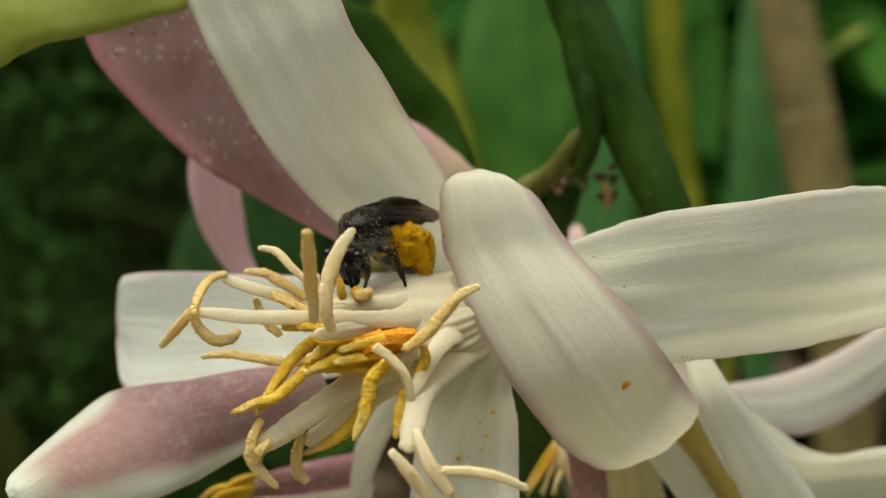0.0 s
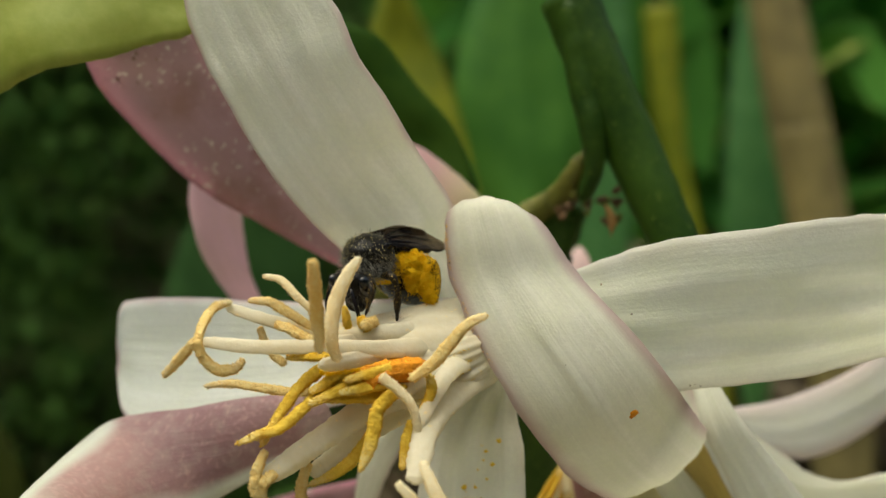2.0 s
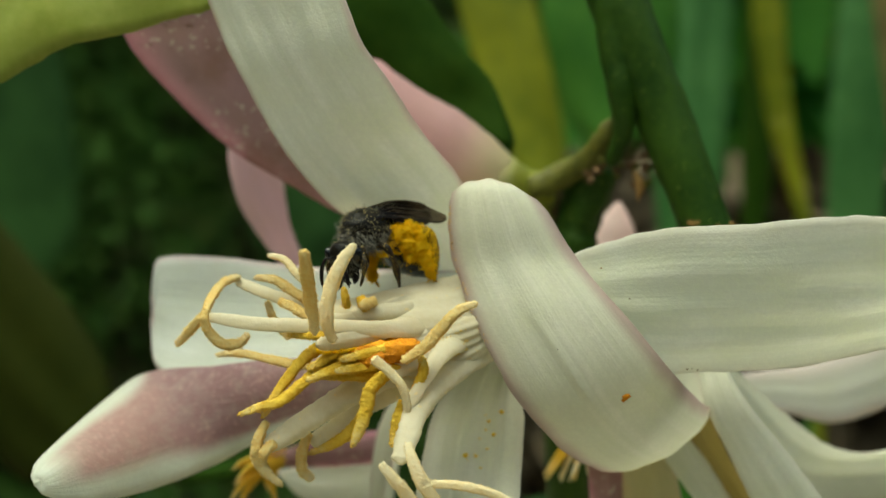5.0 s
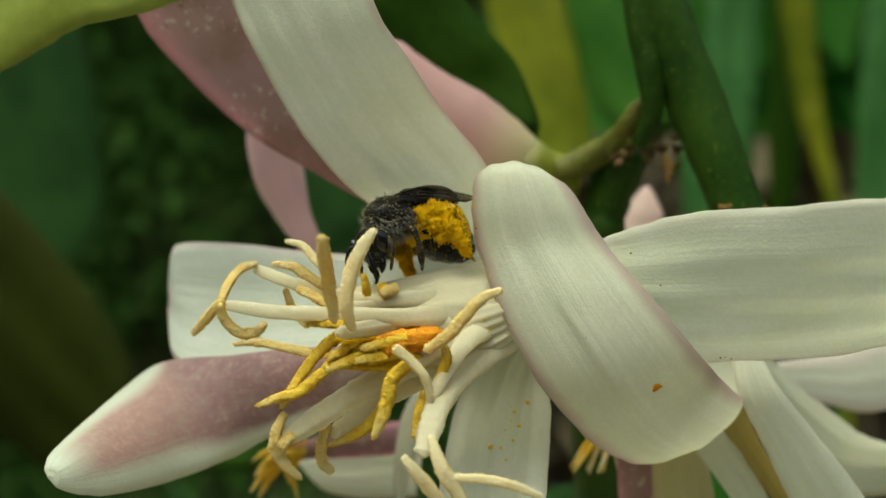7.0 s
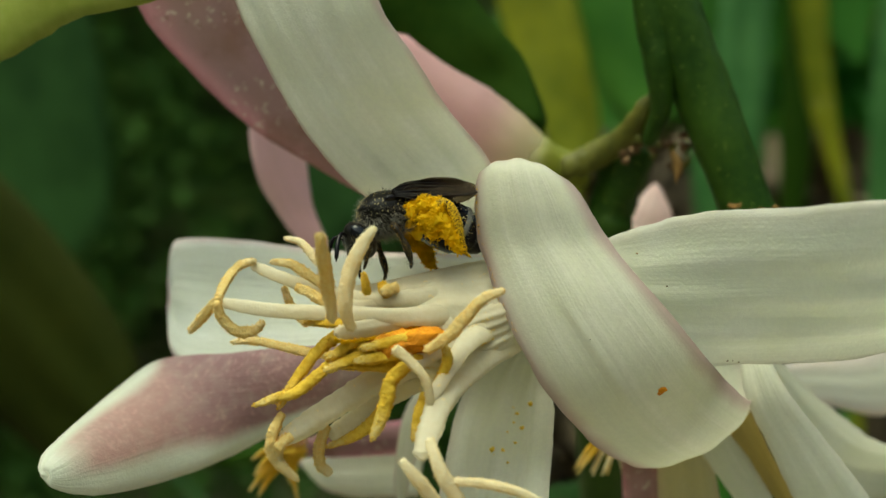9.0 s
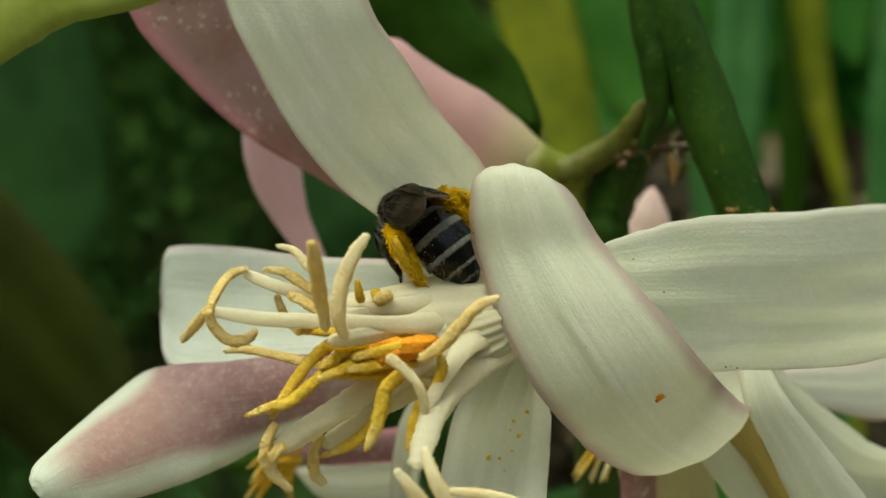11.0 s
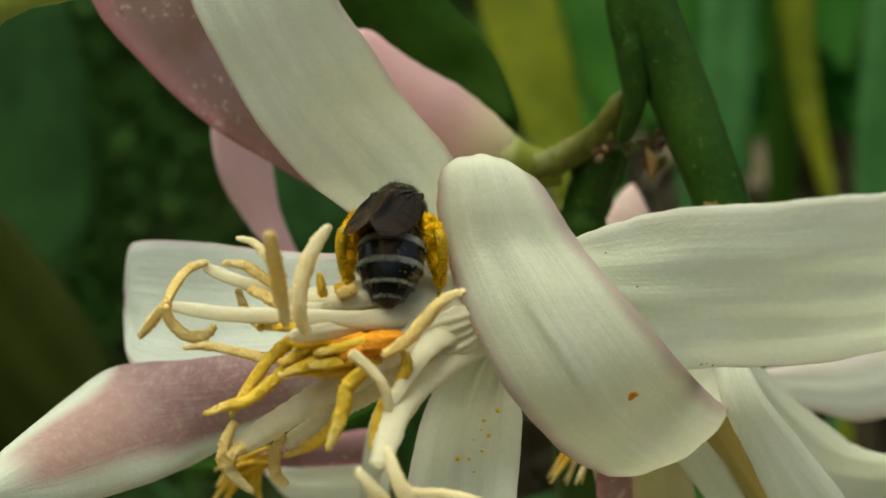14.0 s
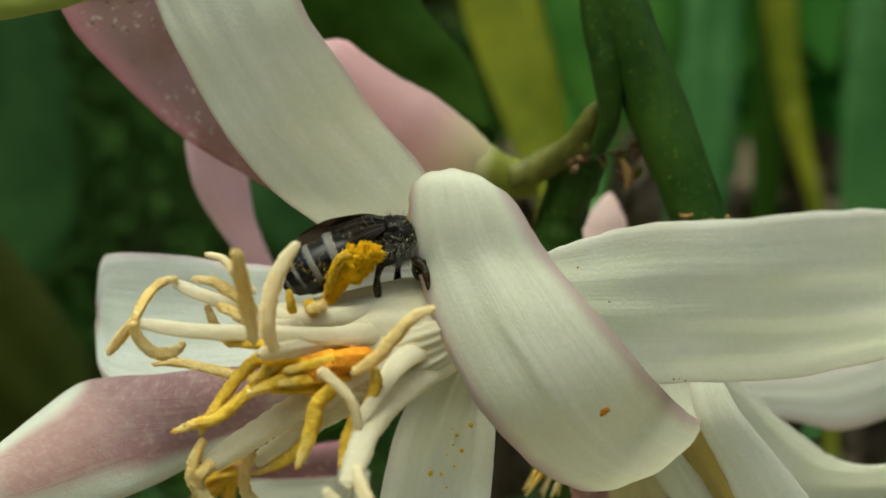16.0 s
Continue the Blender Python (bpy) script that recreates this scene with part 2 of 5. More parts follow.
M_LEAF_MID = surface("leaf_mid", (0.030, 0.135, 0.014), (0.115, 0.297, 0.041), 70, 0.5, 10.0, 0.3, 0.0002, 0.3)
M_LEAF_GOLD = surface("leaf_golden", (0.12, 0.17, 0.008), (0.43, 0.44, 0.03), 26, 0.5, 6.0, 0.3, 0.0002, 0.3)
M_STEM = surface("stem_green", (0.011, 0.034, 0.004), (0.038, 0.080, 0.009), 180, 0.45, 6.0, 0.4, 0.0001, 0.0, ((0.12, 0.16, 0.03), 2600, 0.66), 0.15)
M_TWIG = surface("twig_yellow_green", (0.06, 0.066, 0.006), (0.17, 0.165, 0.022), 330, 0.55, 6.0, 0.4, 0.0001, 0.1)
M_CALYX = petal_material("calyx_pale", (0.76, 0.68, 0.40), (0.5, 0.5, 0.2), 0.0, fade=(-0.05, 0.45, (0.25, 0.27, 0.035)), share=0.3)
M_SCAR = surface("scar_tan", (0.20, 0.09, 0.02), (0.38, 0.23, 0.08), 300, 0.8, 6.0, 0.6, 0.0002)
M_BARK = surface("twig_brown", (0.07, 0.04, 0.018), (0.22, 0.13, 0.06), 300, 0.8, 6.0, 0.6, 0.0002)
M_STALK_BROWN = surface("stalk_dry", (0.07, 0.06, 0.024), (0.31, 0.25, 0.09), 22, 0.7, 6.0, 0.4, 0.0003)
# Unseen ground, made this pale to bounce light onto the petals' undersides.
M_SOIL = surface("soil", (0.20, 0.17, 0.11), (0.34, 0.30, 0.20), 6, 0.95, 12.0, 0.8, 0.02)
M_CHITIN = surface("bee_chitin", (0.004, 0.0035, 0.003), (0.014, 0.012, 0.010), 900, 0.32, 9.0, 0.5, 0.00004, 0.0, None, 0.14)
M_CHITIN_BARE = surface("bee_eye", (0.006, 0.005, 0.006), (0.012, 0.010, 0.012), 900, 0.2, 5.0, 0.1, 0.00002, 0.0, None, 0.2)
M_EYE = surface("bee_eye_sheen", (0.006, 0.006, 0.007), (0.012, 0.013, 0.016), 900, 0.16, 5.0, 0.1, 0.00002, 0.0, None, 0.5)
M_ABDOMEN = surface("bee_abdomen", (0.004, 0.0035, 0.004), (0.009, 0.008, 0.008), 900, 0.24, 6.0, 0.25, 0.00002, 0.0, None, 0.25)
M_FLECK = surface("pollen_fleck", (0.75, 0.58, 0.22), (0.92, 0.80, 0.45), 3000, 0.8)
M_HAIR = surface("bee_hair", (0.08, 0.07, 0.055), (0.30, 0.27, 0.22), 900, 0.7)
M_HAIR_DARK = surface("bee_hair_dark", (0.03, 0.025, 0.02), (0.10, 0.085, 0.06), 900, 0.7)
M_HAIR_PALE = surface("bee_hair_pale", (0.26, 0.25, 0.22), (0.52, 0.50, 0.44), 900, 0.7)
M_BAND = surface("bee_band", (0.14, 0.135, 0.12), (0.30, 0.29, 0.26), 900, 0.7)
M_LEG = surface("bee_leg", (0.006, 0.005, 0.004), (0.022, 0.015, 0.010), 1200, 0.4, 4.0, 0.3, 0.00003, 0.0, ((0.6, 0.4, 0.1), 12000, 0.62), 0.15)
M_LEG_DUSTY = surface("bee_leg_dusty", (0.012, 0.008, 0.005), (0.05, 0.03, 0.015), 1200, 0.5, 4.0, 0.3, 0.00003, 0.0, ((0.80, 0.48, 0.02), 15000, 0.46), 0.15)


def wing_material():
    mat, tree, bsdf, out = nodes_of("bee_wing")
    n = noise_node(tree, 500, 2.0)
    link(tree, ramp_node(tree, n.outputs["Fac"], [(0.3, (0.022, 0.014, 0.009)), (0.7, (0.05, 0.033, 0.021))]).outputs["Color"], bsdf.inputs["Base Color"])
    bsdf.inputs["Roughness"].default_value = 0.3
    bsdf.inputs["Specular IOR Level"].default_value = 0.2
    clear = tree.nodes.new("ShaderNodeBsdfTransparent")
    clear.inputs["Color"].default_value = (0.78, 0.69, 0.60, 1.0)
    mix = tree.nodes.new("ShaderNodeMixShader")
    mix.inputs[0].default_value = 0.5
    link(tree, bsdf.outputs[0], mix.inputs[1])
    link(tree, clear.outputs[0], mix.inputs[2])
    link(tree, mix.outputs[0], out.inputs["Surface"])
    return mat


M_WING = wing_material()


# ---- shape helpers ----
def spline(points, u):
    """A smooth curve through the points, at u from 0 to 1."""
    pts = [Vector(p) for p in points]
    n = len(pts) - 1
    s = min(max(u, 0.0), 1.0) * n
    i = min(int(s), n - 1)
    t = s - i
    p1, p2 = pts[i], pts[i + 1]
    p0 = pts[i - 1] if i else p1 * 2 - p2
    p3 = pts[i + 2] if i + 2 <= n else p2 * 2 - p1
    return 0.5 * (2 * p1 + (p2 - p0) * t + (2 * p0 - 5 * p1 + 4 * p2 - p3) * t * t + (3 * p1 - p0 - 3 * p2 + p3) * t ** 3)


def thing(name, base, label, category, group="", kind=""):
    ob = new(name)
    ob.empty_display_size = 0.005
    ob.location = BLOOM + Vector(base) * MM
    return tagged(ob, label, category, group, kind)


def part(name, bm, material, parent, label="", smooth=True, local=False):
    """Links a bmesh, in millimetres from BLOOM (or from its thing where local), as one mesh under a thing or a part."""
    base = Vector((0, 0, 0))
    top = parent
    while top and not local:
        base += top.location
        top = top.parent
    shift = Vector((0, 0, 0)) if local else BLOOM - base
    for v in bm.verts:
        v.co = v.co * (BEE if local else MM) + shift
    mesh = bpy.data.meshes.new(name)
    bm.to_mesh(mesh)
    bm.free()
    for m in material if isinstance(material, (list, tuple)) else [material]:
        mesh.materials.append(m)
    if smooth:
        mesh.polygons.foreach_set("use_smooth", [True] * len(mesh.polygons))
    ob = new(name, mesh)
    ob.parent = parent
    return tagged(ob, label)


def blade(left, right, cup=0.0, thick=0.3, rows=44, cols=14, wave=0.12, ridge=0.06, ridges=3, face=(0, -1, 0), at=0.3, seed=0, ragged=0.075):
    """A petal or leaf between two edge curves: a closed sheet, bulged by cup towards face, with lengthwise ridges and a slightly ragged edge. Slot 0 is the side
    that looks along face at the place at."""
    face = Vector(face)
    mid = lambda u: (spline(left, u) + spline(right, u)) / 2
    along = mid(at + 0.02) - mid(at - 0.02)
    sign = 1 if along.cross(spline(right, at) - spline(left, at)).dot(face) > 0 else -1
    bm = bmesh.new()
    uv = bm.loops.layers.uv.new("UVMap")
    front, back = [], []
    for i in range(rows + 1):
        u = i / rows
        l, r = spline(left, u), spline(right, u)
        along = mid(min(u + 0.01, 1)) - mid(max(u - 0.01, 0))
        n = along.cross(r - l) * sign
        n = n.normalized() if n.length > 1e-9 else face
        width = (r - l).length
        jag = noise.noise(Vector((u * 26, seed * 7.3, 0))) * ragged, noise.noise(Vector((u * 26, seed * 7.3, 9))) * ragged
        f_row, b_row = [], []
        for j in range(cols + 1):
            s = j / cols
            x = 2 * s - 1
            p = l.lerp(r, s)
            if width > 0.5:
                p += (r - l).normalized() * (jag[0] if j == 0 else jag[1] if j == cols else 0)
            swell = cup * (1 - x * x) * min(1.0, width / 5) * min(1.0, 0.3 + 7 * u)
            lines = ridge * math.cos(x * math.pi * ridges) * (1 - abs(x) ** 4) * min(1.0, width / 5)
            q = p + n * (swell + lines + wave * noise.noise(Vector((u * 5, s * 3, seed * 3.1))))
            half = 0.5 * thick * (1 - 0.72 * abs(x) ** 6)
            f_row.append((bm.verts.new(q + n * half), u, s))
            b_row.append((bm.verts.new(q - n * half), u, s))
        front.append(f_row)
        back.append(b_row)

    def quad(a, b, c, d, slot):
        f = bm.faces.new((a[0], b[0], c[0], d[0]))
        f.material_index = slot
        for lp, (_, u, s) in zip(f.loops, (a, b, c, d)):
            lp[uv].uv = (u, s)

    for i in range(rows):
        for j in range(cols):
            quad(front[i][j], front[i][j + 1], front[i + 1][j + 1], front[i + 1][j], 0)
            quad(back[i][j], back[i + 1][j], back[i + 1][j + 1], back[i][j + 1], 1)
        for j in (0, cols):
            quad(front[i][j], front[i + 1][j], back[i + 1][j], back[i][j], 0)
    for i in (0, rows):
        for j in range(cols):
            quad(front[i][j], front[i][j + 1], back[i][j + 1], back[i][j], 0)
    bmesh.ops.recalc_face_normals(bm, faces=bm.faces[:])
    return bm


def rod(points, radii, sides=10, steps=None, flat=1.0, lie=(0, 0, 1), rough=0.0, seed=0, bm=None, round_end=True, groove=0.0, grain=0.0):
    """A tube along a smooth curve; flat squashes it along lie; rough makes it uneven, grain gritty."""
    grit = random.Random(seed + 17)
    bm = bm or bmesh.new()
    uv = bm.loops.layers.uv.verify()
    steps = steps or 6 * (len(points) - 1)
    rings = []
    lie = Vector(lie)
    for i in range(steps + 1):
        u = i / steps
        c = spline(points, u)
        t = (spline(points, min(u + 0.01, 1)) - spline(points, max(u - 0.01, 0))).normalized()
        a = t.cross(lie)
        a = a.normalized() if a.length > 1e-6 else t.orthogonal().normalized()
        b = a.cross(t).normalized()
        k = u * (len(radii) - 1)
        j = min(int(k), len(radii) - 2)
        r = radii[j] + (radii[j + 1] - radii[j]) * (k - j)
        if round_end:
            end = min(u, 1 - u) * steps
            r *= 1.0 if end >= 2 else (0.45, 0.85)[int(end)]
        ring = []
        for s in range(sides):
            w = 2 * math.pi * s / sides
            bump = 1 + rough * (0.7 * noise.noise(Vector((u * steps * 0.13, 1.6 * math.cos(w), 1.6 * math.sin(w) + seed * 5.7))) + 0.6 * noise.noise(Vector((u * steps * 0.6, 3.1 * math.cos(w), 3.1 * math.sin(w) + seed * 5.7)))) - groove * (0.5 + 0.5 * math.cos(2 * w)) ** 3 + grain * grit.uniform(-1, 1)
            ring.append(bm.verts.new(c + (a * math.cos(w) + b * math.sin(w) * flat) * r * bump))
        rings.append(ring)
    for i, (p, q) in enumerate(pairwise(rings)):
        for s in range(sides):
            f = bm.faces.new((p[s], p[(s + 1) % sides], q[(s + 1) % sides], q[s]))
            for lp, (k, w) in zip(f.loops, ((i, s), (i, s + 1), (i + 1, s + 1), (i + 1, s))):
                u = k / steps
                lp[uv].uv = (u if radii[0] >= radii[-1] else 1 - u, w / sides)
    bm.faces.new(rings[0][::-1])
    bm.faces.new(rings[-1])
    return bm


def fuzz(bm, count, length, rnd):
    """Tiny hairs standing off a mesh."""
    bm.normal_update()
    for p, n in [(v.co.copy(), v.normal.copy()) for v in rnd.choices(bm.verts[:], k=count)]:
        n = (n + 0.7 * Vector([rnd.uniform(-1, 1) for _ in range(3)])).normalized()
        a = n.orthogonal().normalized() * 0.018
        bm.faces.new((bm.verts.new(p + a), bm.verts.new(p - a), bm.verts.new(p + n * length * rnd.uniform(0.5, 1.3))))
    return bm


def dust(bm, places, small, large, rnd):
    """Tiny eight-sided grains at the places."""
    uv = bm.loops.layers.uv.verify()
    for p in places:
        g = rnd.uniform(small, large)
        v = [bm.verts.new(Vector(p) + Vector(d) * g) for d in ((1, 0, 0), (0, 1, 0), (-1, 0, 0), (0, -1, 0), (0, 0, 1), (0, 0, -1))]
        for a, b in ((0, 1), (1, 2), (2, 3), (3, 0)):
            for f in (bm.faces.new((v[a], v[b], v[4])), bm.faces.new((v[b], v[a], v[5]))):
                for lp in f.loops:
                    lp[uv].uv = (0.6, 0.25)
    return bm


def ball(centre, radii, bm=None, turn=None, rings=12, segments=18, lumpy=0.0, seed=0):
    bm = bm or bmesh.new()
    made = bmesh.ops.create_uvsphere(bm, u_segments=segments, v_segments=rings, radius=1.0)["verts"]
    m = Matrix.Translation(centre) @ (turn or Matrix()) @ Matrix.Diagonal((*radii, 1))
    for v in made:
        k = 1 + lumpy * (noise.noise(v.co * 2.3 + Vector((seed * 3.7, 0, 0))) + 0.4 * noise.noise(v.co * 7.1))
        v.co = m @ (v.co * k)
    return bm


# ---- ground and far garden ----
def ground():
    bm = bmesh.new()
    n = 40
    for i in range(n + 1):
        for j in range(n + 1):
            x, y = ((i / n * 2 - 1) ** 3) * 150, ((j / n * 2 - 1) ** 3) * 150
            bm.verts.new((x, y, 0.05 * noise.noise(Vector((x * 0.6, y * 0.6, 0)))))
    bm.verts.ensure_lookup_table()
    for i in range(n):
        for j in range(n):
            a = i * (n + 1) + j
            bm.faces.new([bm.verts[k] for k in (a, a + n + 1, a + n + 2, a + 1)])
    mesh = bpy.data.meshes.new("ground")
    bm.to_mesh(mesh)
    bm.free()
    mesh.materials.append(M_SOIL)
    return tagged(new("ground", mesh), "unseen garden ground, made pale to bounce light up", "ground", kind="structure")


ground()


def foliage_material(name, stops, patches=None):
    mat, tree, bsdf, out = nodes_of(name)
    geo = tree.nodes.new("ShaderNodeNewGeometry")
    colour = ramp_node(tree, geo.outputs["Random Per Island"], stops).outputs["Color"]
    n = noise_node(tree, 70, 3.0)
    colour = mix_node(tree, 0.35, colour, n.outputs["Fac"], "MULTIPLY")
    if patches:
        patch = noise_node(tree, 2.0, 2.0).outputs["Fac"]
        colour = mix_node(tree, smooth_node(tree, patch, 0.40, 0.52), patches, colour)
    link(tree, colour, bsdf.inputs["Base Color"])
    bsdf.inputs["Roughness"].default_value = 0.8
    bsdf.inputs["Specular IOR Level"].default_value = 0.1
    pass_through(tree, bsdf, out, colour, 0.3)
    return mat


def shrub(name, label, count, box, size, material, seed, upright=0.3):
    """A mass of curved leaves within a box (metres), each a folded blade of eight faces."""
    rnd = random.Random(seed)
    verts, faces = [], []
    for _ in range(count):
        c = Vector([rnd.uniform(a, b) for a, b in box])
        length, width = rnd.uniform(*size), 0.0
        width = length * rnd.uniform(0.28, 0.45)
        turn = Euler((rnd.uniform(-1.3, 0.6), rnd.uniform(-0.6, 0.6) , rnd.uniform(0, 6.283))).to_matrix()
        base = len(verts)
        for k, w in ((0, 0.08), (0.25, 0.8), (0.55, 1.0), (0.82, 0.6), (1.0, 0.03)):
            y, droop = (k - 0.5) * length, -0.25 * length * k * k
            for x, lift in ((-1, 0.18), (0, 0.0), (1, 0.18)):
                verts.append(c + turn @ Vector((x * w * width / 2, y, droop + lift * w * width / 2)))
        for r in range(4):
            for s in range(2):
                a = base + r * 3 + s
                faces.append((a, a + 1, a + 4, a + 3))
    mesh = bpy.data.meshes.new(name)
    mesh.from_pydata(verts, [], faces)
    mesh.materials.append(material)
    mesh.polygons.foreach_set("use_smooth", [True] * len(mesh.polygons))
    return tagged(new(name, mesh), label, "shrub", kind="stuff")


M_FAR = foliage_material("far_foliage", [(0.0, (0.045, 0.13, 0.016)), (0.45, (0.09, 0.27, 0.04)), (0.8, (0.14, 0.42, 0.09)), (1.0, (0.34, 0.40, 0.10))])
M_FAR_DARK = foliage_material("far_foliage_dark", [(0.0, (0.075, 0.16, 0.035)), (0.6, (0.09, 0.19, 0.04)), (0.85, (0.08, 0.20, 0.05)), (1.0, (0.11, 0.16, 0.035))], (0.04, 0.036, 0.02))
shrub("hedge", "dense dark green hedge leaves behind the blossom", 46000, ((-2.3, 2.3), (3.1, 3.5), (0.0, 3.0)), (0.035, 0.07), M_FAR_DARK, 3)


def hedge_mass():
    """The hedge's inside as a lumpy ring all round; behind the camera it is added, unseen, to block low light."""
    bm = bmesh.new()
    n, nz, tall = 190, 40, 3.2
    grid = []
    for i in range(n):
        w = 2 * math.pi * i / n
        column = []
        for k in range(nz + 1):
            at = Vector((math.cos(w), math.sin(w), 0))
            r = 4.2 + 0.4 * noise.noise(at * 6 + Vector((0, 0, k * 0.35)))
            column.append(bm.verts.new((at.x * r, at.y * r, -0.05 + tall * k / nz + 0.1 * noise.noise(at * 9 + Vector((0, 0, k * 0.5))))))
        grid.append(column)
    for i in range(n):
        for k in range(nz):
            bm.faces.new((grid[i][k], grid[(i + 1) % n][k], grid[(i + 1) % n][k + 1], grid[i][k + 1]))
    bmesh.ops.solidify(bm, geom=bm.faces[:], thickness=-0.4)
    mesh = bpy.data.meshes.new("backdrop")
    bm.to_mesh(mesh)
    bm.free()
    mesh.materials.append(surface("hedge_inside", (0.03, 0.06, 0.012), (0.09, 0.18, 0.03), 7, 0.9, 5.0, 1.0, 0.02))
    tagged(new("backdrop", mesh), "green hedge ring, its unseen rear added to block low light", "hedge", kind="structure")


hedge_mass()
shrub("shrub", "mid green shrub leaves in soft shade", 620, ((0.02, 0.6), (0.72, 0.95), (0.85, 1.45)), (0.09, 0.18), M_FAR, 5)
shrub("dry_leaves", "brown dry leaves caught low in the hedge", 1500, ((-0.03, 0.36), (0.58, 0.68), (0.96, 1.205)), (0.03, 0.06), M_DRY, 6)


# ---- the blossom ----
def spots(petal, left, right, lift, marks, name="speck"):
    """Small flat marks on a petal, at u along and s across, of radius r."""
    for u, v, r, mat in marks:
        l, w = spline(left, u), spline(right, u)
        along = (spline(left, u + 0.02) + spline(right, u + 0.02) - spline(left, u - 0.02) - spline(right, u - 0.02)).normalized()
        n = along.cross(w - l).normalized()
        n = n if n.y < 0 else -n
        x = 2 * v - 1
        p = l.lerp(w, v) + n * (lift * (1 - x * x) + 0.17)
        turn = n.to_track_quat("Z", "Y").to_matrix().to_4x4()
        part(name, ball(p, (r, r * 0.75, 0.06 + r * 0.2), None, turn, 6, 10, 0.5, u * 9), mat, petal)


def citrus_flower():
    flower = thing("citrus_flower", (5.2, 94, -5.33), "open white citrus blossom with mauve-tinged petals and golden stamens", "flower")
    # recurved petal whose tip folds back
    left = [(0.55, 88.5, 5.15), (-0.17, 87.8, 4.48), (-0.25, 87.2, 2.54), (0.25, 87, -0.58), (2.28, 85.2, -5.16), (5.1, 84.8, -9.95), (8.59, 88.3, -14.53), (11.33, 91, -16.62), (12.24, 93, -16.9), (10.45, 97, -13.83), (5.83, 97, -6.89)]
    right = [(4.29, 88.2, 5.09), (6.22, 87, 4.4), (7.67, 86.5, 2.72), (9.41, 86.2, 0.12), (12.68, 85.2, -3.53), (15.96, 86.5, -7.3), (18.88, 91, -10.72), (20.66, 95, -12.28), (21.42, 98.5, -11.7), (19.17, 99, -7.51), (10.45, 97, -3.65)]
    p = part("petal", blade(left, right, cup=1.5, rows=80, cols=24, ridge=0.07, ridges=3, at=0.3, seed=1, ragged=0.14), [M_RIMMED, M_PETAL], flower, "white petal folded back, mauve rim, small orange blemish")
    spots(p, left, right, 1.45, ((0.52, 0.65, 0.36, M_ORANGE), (0.523, 0.62, 0.2, M_ORANGE), (0.375, 0.21, 0.06, M_BARK), (0.255, 0.025, 0.07, M_BARK), (0.44, 0.44, 0.05, M_BARK)))
    crumbs = random.Random(31)
    part("pollen_dust", dust(bmesh.new(), [spline(left, u).lerp(spline(right, u), abs(crumbs.gauss(0.0, 0.035))) + Vector((0, -0.22, 0)) for u in [crumbs.uniform(0.14, 0.42) for _ in range(150)]], 0.018, 0.05, crumbs), M_POLLEN, p, "stray pollen along the petal's rim")
    left = [(7.72, 92, -0.61), (10.42, 88.8, 0.89), (13.14, 87.2, 1.87), (16.75, 84.4, 2.74), (20.18, 82, 3.28), (23.65, 80.5, 3.76), (26.98, 79, 3.92), (29.16, 78, 4.02), (32.9, 77, 3.71), (36.3, 78, 2.64)]
    right = [(7.81, 93, -5.28), (11.81, 90.6, -7.74), (15.73, 89.6, -8.55), (19.70, 88.6, -8.32), (23.35, 86.8, -7.7), (27.6, 87.2, -6.95), (31.2, 87.6, -6.1), (34.2, 87.2, -4.9), (37.2, 85, -2.2), (37.6, 81, 0.9)]
    p = part("petal", blade(left, right, cup=1.3, rows=64, cols=30, ridge=0.11, ridges=4, at=0.4, seed=2, ragged=0.12, wave=0.5), [M_PLAIN, M_PLAIN], flower, "broad white petal with shallow lengthwise channels")
    spots(p, left, right, 1.3, ((0.21, 0.40, 0.09, M_BARK), (0.214, 0.425, 0.06, M_BARK), (0.37, 0.22, 0.08, M_BARK), (0.36, 0.21, 0.05, M_BARK), (0.145, 0.17, 0.08, M_SCAR), (0.29, 0.95, 0.07, M_BARK), (0.31, 0.96, 0.06, M_BARK), (0.3, 0.945, 0.04, M_BARK), (0.235, 0.56, 0.04, M_BARK)))
    part("petal", blade(
        [(-1.13, 99, -5.62), (-4.81, 97, -1.34), (-7.94, 93, 1.69), (-10.26, 90, 4.12), (-12.9, 89, 7.26), (-15.03, 89, 10.23), (-17.15, 89, 14.05), (-18.84, 90, 17.21), (-20, 90, 20.64), (-19.27, 89, 23.81), (-15.93, 87, 25.35)],
        [(4.06, 99, -4.67), (3.08, 98, -0.42), (1.4, 95, 3.22), (0.13, 91, 5.9), (-2.31, 86.5, 9.24), (-4.18, 84.2, 12.37), (-6.32, 82.8, 15.32), (-7.63, 82.5, 18.14), (-9.46, 83, 21.02), (-11.78, 84, 23.67), (-14.93, 86, 25.39)],
        cup=0.5, rows=64, cols=30, ridge=0.09, ridges=4, at=0.5, seed=3, wave=0.35, ragged=0.1), [M_UPRIGHT, M_UPRIGHT], flower, "long white upright petal with thin mauve rim")
    part("petal", blade(
        [(3.44, 95, -1.77), (-6.59, 96, -1.97), (-14.35, 99, -2.17), (-22.13, 102.2, -1.9), (-26.98, 104, -2.13), (-28.42, 104, -2.78), (-28.49, 103, -5.85)],
        [(3.41, 94, -8.92), (-6.46, 94, -9.82), (-13.85, 95.5, -11.43), (-20.18, 97.5, -12.6), (-25.29, 99.3, -12.5), (-27.36, 101, -11.51), (-28.3, 102.5, -8.26)],
        cup=-0.6, ridge=0.05, at=0.5, seed=4), [M_COOL, M_COOL], flower, "blunt white petal with a pink rim")
